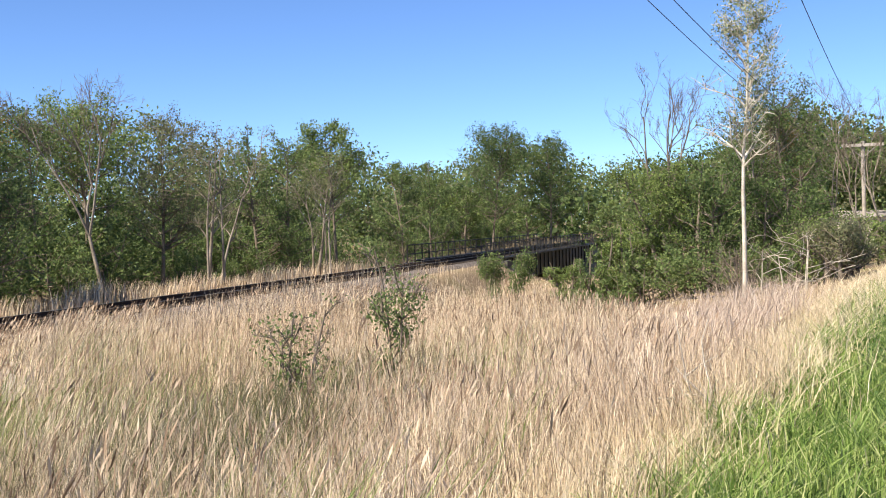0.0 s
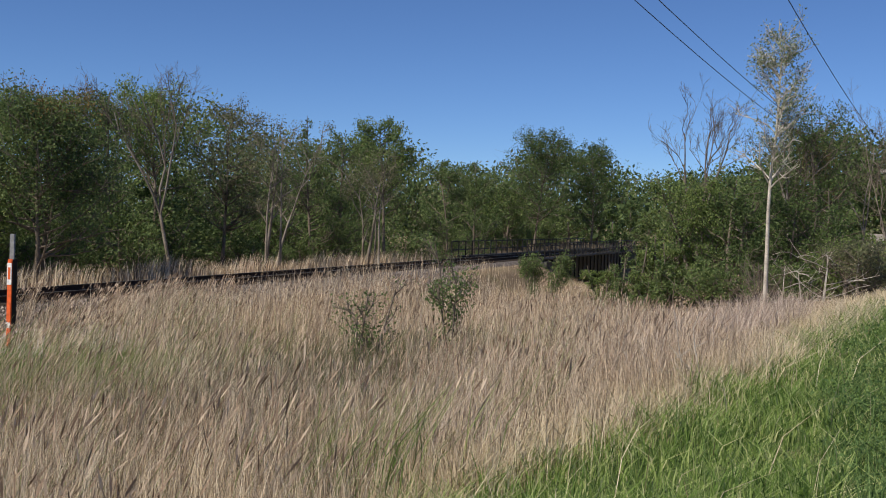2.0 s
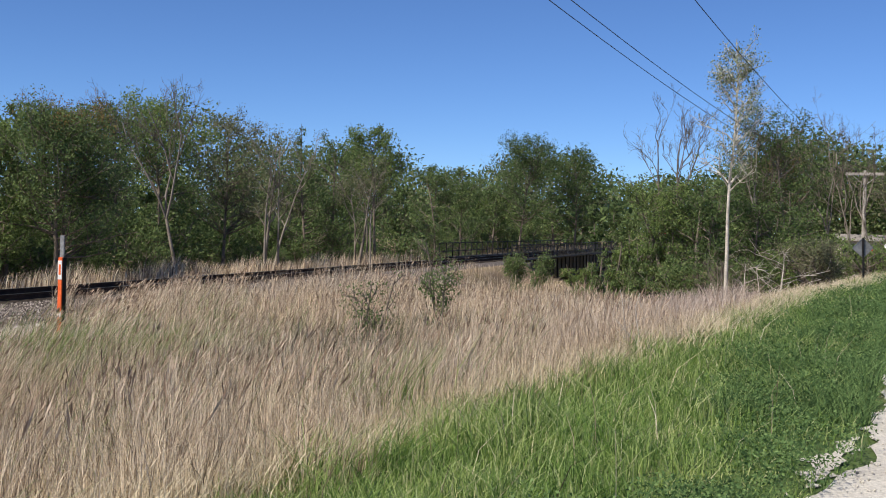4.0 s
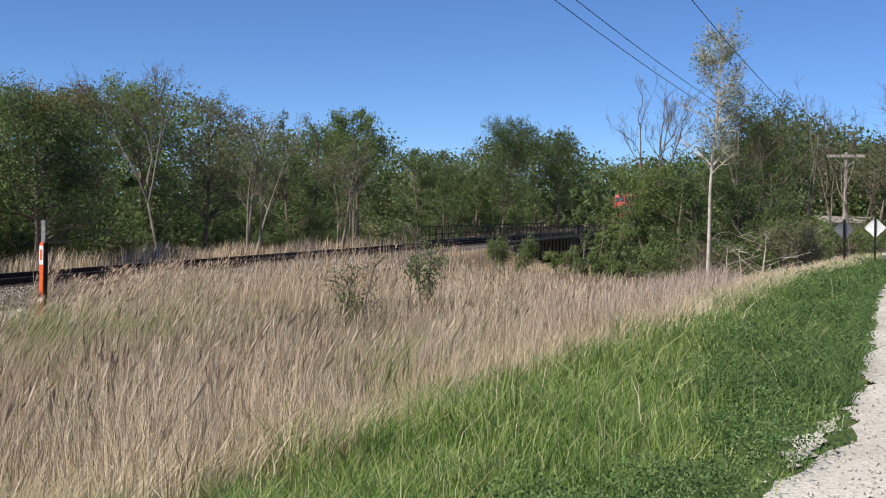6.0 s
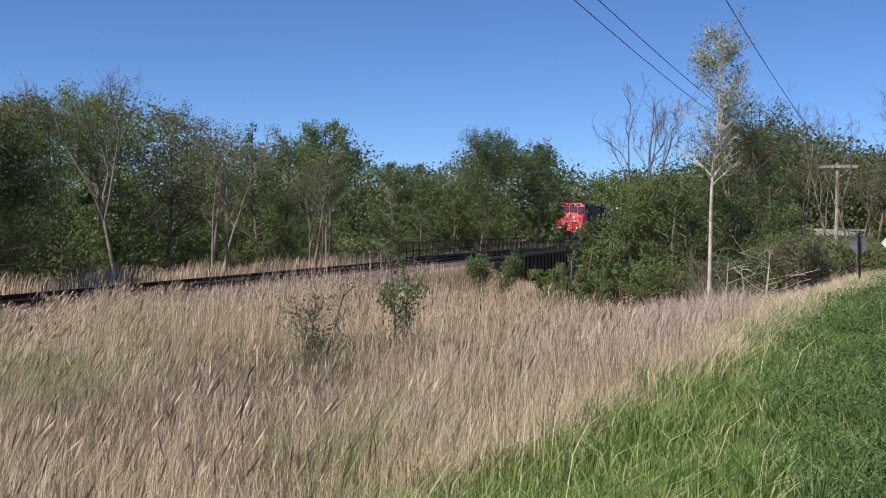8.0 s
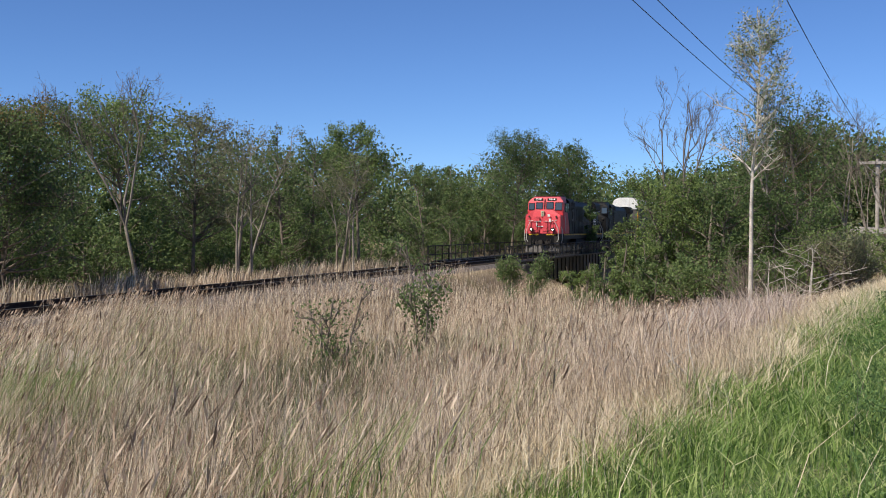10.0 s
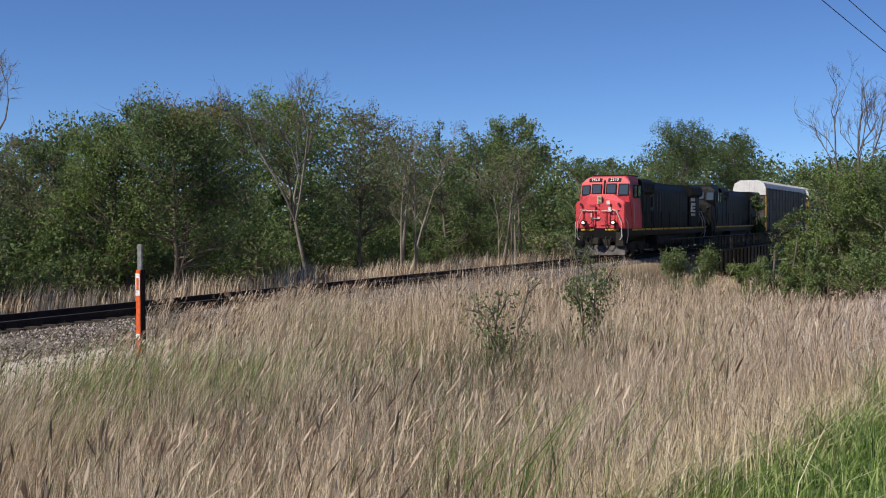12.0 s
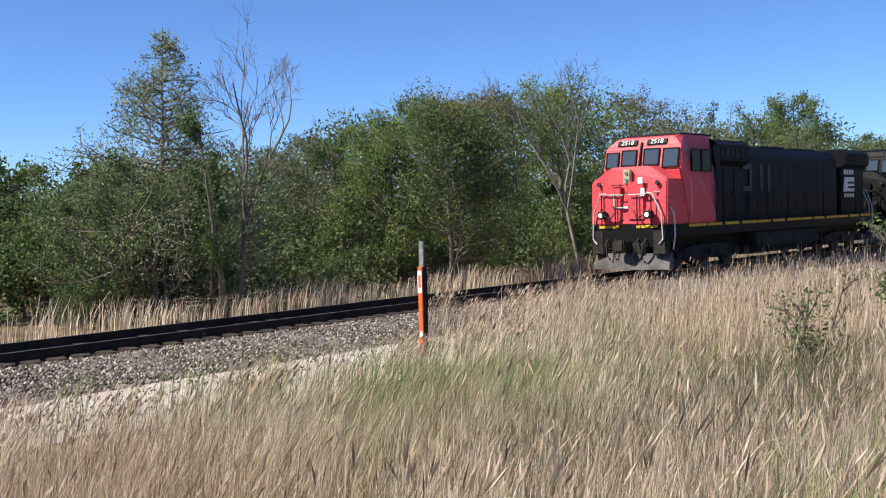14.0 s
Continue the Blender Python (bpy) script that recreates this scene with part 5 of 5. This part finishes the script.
        part("front_rail", rod(bmesh.new(), [(-0.22, side * 0.10, 2.64), (-0.22, side * 0.78, 2.66)], 0.02), pipe, t)
        part("hose", rod(bmesh.new(), [(-0.15, side * 0.35, 2.1), (-0.05, side * 0.5, 1.85), (-0.05, side * 0.75, 1.95), (-0.15, side * 0.95, 2.15)], 0.022), UNDER, t)
        dl = part("ditch_light", boxed(-0.30, -0.02, side * 0.89 - 0.13, side * 0.89 + 0.13, 1.83, 2.10, 0.03), UNDER, t, "low front lamp housing")
        part("lamp", disc(bmesh.new(), (-0.012, side * 0.89, 1.97), (1, 0, 0), 0.062, 0.03, 16), LAMP if number else GLASS_OFF, dl, "round lamp")
        part("front_stripe", boxed(-0.352, -0.325, min(side * 0.32, side * 1.12), max(side * 0.32, side * 1.12), 1.52, 1.61), YELLOW, t, "yellow front stripe")
    # pilot, plow, coupler
    part("pilot", boxed(-0.55, -0.33, -1.45, 1.45, 0.85, 1.60, 0.03), BLACK, t)
    pl = bmesh.new()
    prism(pl, [(-0.75, -1.45), (-0.42, -1.45), (0.05, 0.0), (-0.42, 1.45), (-0.75, 1.45)], "z", 0.12, 0.66)
    for v in pl.verts:
        if v.co.z > 0.4 and v.co.x > -0.5:
            v.co.x -= 0.22
    part("snow_plow", pl, PLOW, t, "scuffed grey snow plow")
    for x, dx in ((0, 1), (L, -1)):
        cp = boxed(x - 0.4, x + 0.25, -0.14, 0.14, 0.78, 1.08, 0.04)
        box(cp, x + 0.15 * dx - 0.15, x + 0.15 * dx + 0.15, -0.22, 0.16, 0.72, 1.12, 0.05)
        part("coupler", cp, UNDER, t)
    for y in (-0.75, -0.45, 0.4, 0.7):
        part("air_hose", rod(bmesh.new(), [(-0.3, y, 1.15), (-0.1, y, 1.0), (-0.06, y * 0.9, 0.6), (-0.2, y * 0.85, 0.45)], 0.03), UNDER, t)
    # added dark box: closes bright gaps between the trucks, stands in for shade
    part("dark_gap_fill", boxed(L + 1.2, -1.2, -0.62, 0.62, 0.28, 0.80, 0.02), UNDER, t)
    part("draft_gear", boxed(-0.62, -0.28, -0.62, 0.62, 0.62, 1.02, 0.04), UNDER, t, "dark coupler pocket behind the hoses")
    for y in (-1.18, 1.18):
        part("step_well", boxed(-0.60, -0.30, y - 0.24, y + 0.24, 0.62, 1.45, 0.03), UNDER, t)
    part("fuel_tank", prism(bmesh.new(), [(-1.35, 1.15), (-1.4, 0.6), (-1.1, 0.3), (1.1, 0.3), (1.4, 0.6), (1.35, 1.15)], "x", -14.0, -7.6, 0.04), UNDER, t)
    truck(t, -4.2, 3, 2.0, wheels)
    truck(t, L + 4.0, 3, 2.0, wheels)
    return t


def auto_rack():
    t = thing("autorack_wagon", "tall closed car-carrier wagon with white end and yellow posts", "wagon", group="wagons of the train")
    L = -27.4
    b = boxed(L + 0.3, -0.3, -1.45, 1.45, 0.75, 1.1, 0.02)
    part("underframe", b, UNDER, t)
    prof = [(-1.5, 5.0), (-1.35, 5.45), (-0.8, 5.75), (0.8, 5.75), (1.35, 5.45), (1.5, 5.0)]
    part("body", boxed(L + 0.6, -0.75, -1.44, 1.44, 1.1, 5.0), RACK_SIDE, t)
    part("roof", prism(bmesh.new(), prof, "x", L + 0.5, -0.6, 0.02), RACK_WHITE, t, "pale ribbed roof")
    for x in (-0.62, L + 0.52):
        e = part("end_door", boxed(x - 0.06, x + 0.06, -1.40, 1.40, 1.1, 5.0, 0.02), RACK_SIDE, t)
        part("white_end", prism(bmesh.new(), [(-1.5, 4.35), *prof, (1.5, 4.35)], "x", x - 0.12, x + 0.12, 0.02), WHITE, e, "white domed end panel")
        for y in (-0.5, 0, 0.5):
            part("end_rib", boxed(x - 0.14, x + 0.14, y - 0.03, y + 0.03, 4.4, 5.6), RACK_WHITE, e)
    for side in (-1, 1):
        y = side * 1.47
        for k in range(15):
            x = -0.85 - k * 1.84
            part("post", boxed(x - (0.16 if k in (0, 14) else 0.10), x + 0.10, y - 0.06, y + 0.06, 1.0, 5.05, 0.01), RACK_YELLOW if k in (0, 14) else RACK_SIDE, t)
            if k < 14:
                for j in range(4):
                    part("side_panel", boxed(x - 1.70, x - 0.14, y - 0.03, y + 0.03, 1.15 + j * 0.95, 2.04 + j * 0.95, 0.015), RACK_SIDE, t)
        part("ladder", rod(bmesh.new(), [(-0.6, y, 1.0), (-0.6, y, 5.0)], 0.03), RACK_YELLOW, t)
    truck(t, -4.0, 2, 1.75)
    truck(t, L + 4.0, 2, 1.75)
    return t


WHEELS_A, WHEELS_B = [], []
LOCO_A = locomotive("locomotive", "black diesel locomotive with red nose and cab", RED, "2518", WHEELS_A)
LOCO_B = locomotive("locomotive", "all-black second diesel locomotive coupled behind", BLACK, "", WHEELS_B)
RACKS = [auto_rack()]
for _k in range(2):
    RACKS.append(copy_thing(RACKS[0], pose(0, 0, 0)))

# ---- bridge, posts, wires and far things ----
ORANGE = plain("marker_orange", (0.75, 0.13, 0.03), 0.5, wear=0.15)
GALV = plain("weathered_aluminium", (0.30, 0.30, 0.29), 0.5, 0.4)
SIGN_BACK = plain("sign_back", (0.20, 0.205, 0.21), 0.5, 0.3)
TIMBER = surface("weathered_pole_timber", [(0.3, (0.26, 0.23, 0.20)), (0.7, (0.46, 0.42, 0.38))], 2.0, 0.9, bump=0.5)
PALE_WALL = plain("pale_house_wall", (0.62, 0.55, 0.46), 0.8)
ROOF = plain("house_roof", (0.30, 0.27, 0.25), 0.9)
TRACK_FRAME = Matrix(((ALONG[0], ACROSS[0], 0, 0), (ALONG[1], ACROSS[1], 0, 0), (0, 0, 1, 0), (0, 0, 0, 1)))


# concrete with the deep shade under the bridge put into its colour
SHADED_CONCRETE = plain("shaded_concrete", (0.10, 0.095, 0.085), 0.95)


def build_bridge():
    """A deck bridge: x along the railway, y across, world heights."""
    t = thing("railway_bridge", "black steel railway bridge with slatted railings", "bridge", TRACK_FRAME, kind="structure")
    s0, s1 = 72.0, 112.0
    for y in (TRACK - 2.55, TRACK + 2.55):
        part("girder", boxed(s0, s1, y - 0.12, y + 0.12, -2.35, -0.78), STEEL_DARK, t, "deep dark steel girder")
        for k in range(27):
            part("stiffener", boxed(s0 + k * 1.5, s0 + k * 1.5 + 0.08, y - 0.2, y + 0.2, -2.3, -0.8), STEEL_DARK, t)
        part("walkway", boxed(s0 - 1, s1, y - 0.45, y + 0.45, -0.78, -0.70), STEEL_DARK, t)
        for z in (-0.28, 0.28):
            part("railing_bar", rod(bmesh.new(), [(s0 - 3, y, z), (s1, y, z)], 0.035), STEEL_DARK, t)
        for k in range(29):
            x = s0 - 3 + k * 1.5
            part("railing_post", boxed(x - 0.035, x + 0.035, y - 0.035, y + 0.035, -0.9, 0.30), STEEL_DARK, t)
    y = TRACK - 2.62
    me = None
    for k in range(62):
        x = s0 + 7 + k * 0.53
        if me is None:
            b = boxed(-0.05, 0.05, -0.02, 0.02, -1.35, 0.18)
            me = bpy.data.meshes.new("slat")
            b.to_mesh(me)
            b.free()
            me.materials.append(SLAT)
        ob = new("slat", me)
        ob.parent = t
        ob.location = (x, y, 0)
    part("deck", boxed(s0, s1, TRACK - 2.3, TRACK + 2.3, -1.12, -0.99), STEEL_DARK, t)
    for x in (s0 - 0.6, s1 + 0.6):
        part("abutment", boxed(x - 0.8, x + 0.8, TRACK - 3.4, TRACK + 3.4, -4.3, -0.86, 0.04), SHADED_CONCRETE, t, "weathered concrete abutment, darkened for shade")


SLAT = plain("slat_steel", (0.045, 0.045, 0.048), 0.5, 0.4)


def build_marker():
    x, y = bearing(-11.1, 22)
    z = ground_at(x, y)
    t = thing("marker_post", "orange and white plastic marker post with bare metal top", "marker post", pose(x, y, z, 0, 0.4, -35))
    part("metal_post", prism(bmesh.new(), [(-0.05, -0.02), (0.05, -0.02), (0.05, 0.012), (0.02, 0.03), (-0.02, 0.03), (-0.05, 0.012)], "z", -0.1, 2.08), GALV, t, "grey metal post")
    part("sleeve", boxed(-0.055, 0.055, -0.06, -0.022, 0.02, 1.62, 0.008), ORANGE, t, "orange plastic sleeve")
    part("label", boxed(-0.055, 0.055, -0.066, -0.058, 1.15, 1.55, 0.002), WHITE, t, "white warning label")
    # black slab that paints in the shade on the post's right side
    part("shade_side", boxed(0.058, 0.085, -0.05, 0.05, 0.0, 1.62, 0.008), BLACK, t, "black slab for the shaded side of the post")
    part("label_bar", boxed(-0.03, 0.03, -0.070, -0.064, 1.25, 1.47, 0.001), ORANGE, t)
    part("sticker", boxed(-0.05, 0.05, -0.066, -0.058, 0.36, 0.46, 0.002), WHITE, t, "small white sticker")
    part("footing", boxed(-0.22, -0.07, -0.10, 0.05, -0.1, 0.14, 0.03), CONCRETE, t, "pale concrete lump at the foot")


def build_signs():
    for az, d, turn, mat, label, lean in ((33.04, 34.5, -20, SIGN_BACK, "grey back of a diamond road sign on a leaning post", -2.5), (34.51, 34.6, -36, WHITE, "white diamond sign on a dark post", -1.5)):
        x, y = bearing(az, d)
        t = thing("diamond_sign", label, "sign", pose(x, y, ground_at(x, y), 0, lean, turn), "signs by the trail")
        part("post", boxed(-0.03, 0.03, -0.03, 0.03, -0.2, 1.62, 0.006), STEEL_DARK, t, "dark square post")
        p = part("panel", boxed(-0.23, 0.23, 0.035, 0.042, -0.23, 0.23, 0.02), mat, t)
        p.matrix_basis = pose(0, 0, 1.30, 0, 45, 0)
        if mat is SIGN_BACK:
            part("reflector", boxed(0.16, 0.30, 0.045, 0.05, 1.20, 1.32, 0.01), ORANGE, t, "orange-red reflector")
    x, y = bearing(35.3, 37)
    b = thing("roadside_box", "small pale metal box beside the trail", "box", pose(x, y, ground_at(x, y), 0, 0, -30))
    part("body", boxed(-0.35, 0.35, -0.2, 0.2, 0.0, 0.38, 0.03), GALV, b)
    part("lid", boxed(-0.38, 0.38, -0.23, 0.23, 0.38, 0.43, 0.015), WHITE, b)


def build_power_line():
    poles = ((41.6, 66.9, 5.85), (-14.1, -11.0, 8.2))
    for px, py, top in poles:
        gz = ground_at(px, py)
        t = thing("utility_pole", "grey timber utility pole with one crossarm", "utility pole", pose(px, py, gz, 0, 0, -35), "utility poles")
        part("shaft", rod(bmesh.new(), [(0, 0, -0.5), (0.01, 0, 3), (0, 0.01, top - gz + 0.15)], 0.13, 10), TIMBER, t)
        part("crossarm", boxed(-1.25, 1.25, -0.26, -0.13, top - 0.2 - gz, top - gz, 0.01), TIMBER, t)
        for s in (-1, 1):
            part("brace", rod(bmesh.new(), [(s * 0.8, -0.2, top - 0.2 - gz), (0, -0.15, top - 0.9 - gz)], 0.03), GALV, t)
        for xx in (-1.2, -0.6, 1.2):
            part("insulator", rod(bmesh.new(), [(xx, -0.2, top - gz), (xx, -0.2, top + 0.16 - gz)], 0.06, 8), UNDER, t)
    for (ax, ay), (bx, by) in (((5.46, 16.7), (40.8, 67.3)), ((5.9, 16.7), (41.4, 66.9)), ((7.76, 15.9), (42.6, 66.2))):
        pts = []
        for i in range(44):
            k = -0.55 + 1.55 * i / 43
            pts.append((ax + (bx - ax) * k, ay + (by - ay) * k, 5.37 - 3.08 * k + 3.73 * k * k))
        tagged(part("overhead_wire", rod(bmesh.new(), pts, 0.008, 5), UNDER), "thin dark overhead wire strung between poles", "wire", "overhead wires")


def build_house():
    x, y = bearing(31.7, 84)
    t = thing("house", "pale house half hidden behind bare trees", "house", pose(x, y, ground_at(x, y), 0, 0, -25))
    part("wall", boxed(-1.9, 1.9, -3.0, 0.0, 0, 2.5), PALE_WALL, t)
    part("roof", prism(bmesh.new(), [(-3.25, 2.5), (-1.5, 2.95), (0.25, 2.5)], "x", -2.1, 2.1), ROOF, t)
    for xx in (-1.0, 0.9):
        w = part("window", boxed(xx - 0.5, xx + 0.5, -3.06, -2.94, 1.1, 2.1, 0.02), PANE, t)
        part("frame", boxed(xx - 0.6, xx + 0.6, -3.10, -3.02, 0.98, 1.1), WHITE, w)


def build_brush_pile():
    x, y = bearing(22.1, 13.2)
    rng = np.random.default_rng(77)
    w = Wood()
    for k in range(26):
        p = np.array((rng.normal(0, 0.25), rng.normal(0, 0.2), rng.uniform(-0.05, 0.25)))
        w.limb(bent(p, rng.normal(0, 1, 3) * (1, 1, 0.45) + (0, 0, 0.25), rng.uniform(0.4, 1.0), rng, 5, 0.2), 0.012, 0.004, 4)
    t = thing("brush_pile", "tangle of grey dead branches in the grass", "branches", pose(x, y, ground_at(x, y)))
    tagged(sheet_part("tangle", np.concatenate(w.co), np.concatenate(w.f), BARK_PALE, t), kind="stuff")


build_bridge()
build_marker()
build_signs()
build_power_line()
build_house()
build_brush_pile()

# ---- how the train and the plants move ----
def train_rows(back, rows=()):
    """The train comes along the straight at 14 m/s; back: metres behind its front."""
    out = []
    for k in range(0, 15):
        s = 34.7 + 13.98 * (14 - k) + back
        x, y = spot(TRACK, s)
        out.append((float(k), pose(x, y, RAIL_Z, 0, 0, 90 - math.degrees(HEADING) + 180)))
    return out


def sway(ob, amount, phase):
    """A plant that rocks in gusts about its foot."""
    base = ob.matrix_basis.copy()
    size = base.to_scale()
    ob_rows = []
    for k in range(0, 29):
        t = k * 0.5
        a = amount * (0.6 * math.sin(2.6 * t + phase) + 0.4 * math.sin(4.3 * t + 2.1 * phase))
        loc, rot, _ = base.decompose()
        ob_rows.append((t, Matrix.Translation(loc) @ pose(0, 0, 0, a * 0.4, a + amount, 0) @ rot.to_matrix().to_4x4()))
    walk(ob, ob_rows)
    ob.scale = size


def motions():
    for k, ob in enumerate(SAPLINGS):
        sway(ob, 1.3, k * 1.9)
    for k, ob in enumerate(TUFTS):
        sway(ob, 2.2, ob.location.x * 0.35)
    for w in WHEELS_A[:3]:
        c = w.matrix_basis.translation.copy()
        walk(w, [(k * 0.05, pose(c.x, c.y, c.z, 0, math.degrees(13.98 / 0.52) * k * 0.05, 0)) for k in range(281)])
    walk(LOCO_A, train_rows(0.0))
    walk(LOCO_B, train_rows(22.6))
    for k, car in enumerate(RACKS):
        walk(car, train_rows(45.2 + 28.2 * k))


motions()
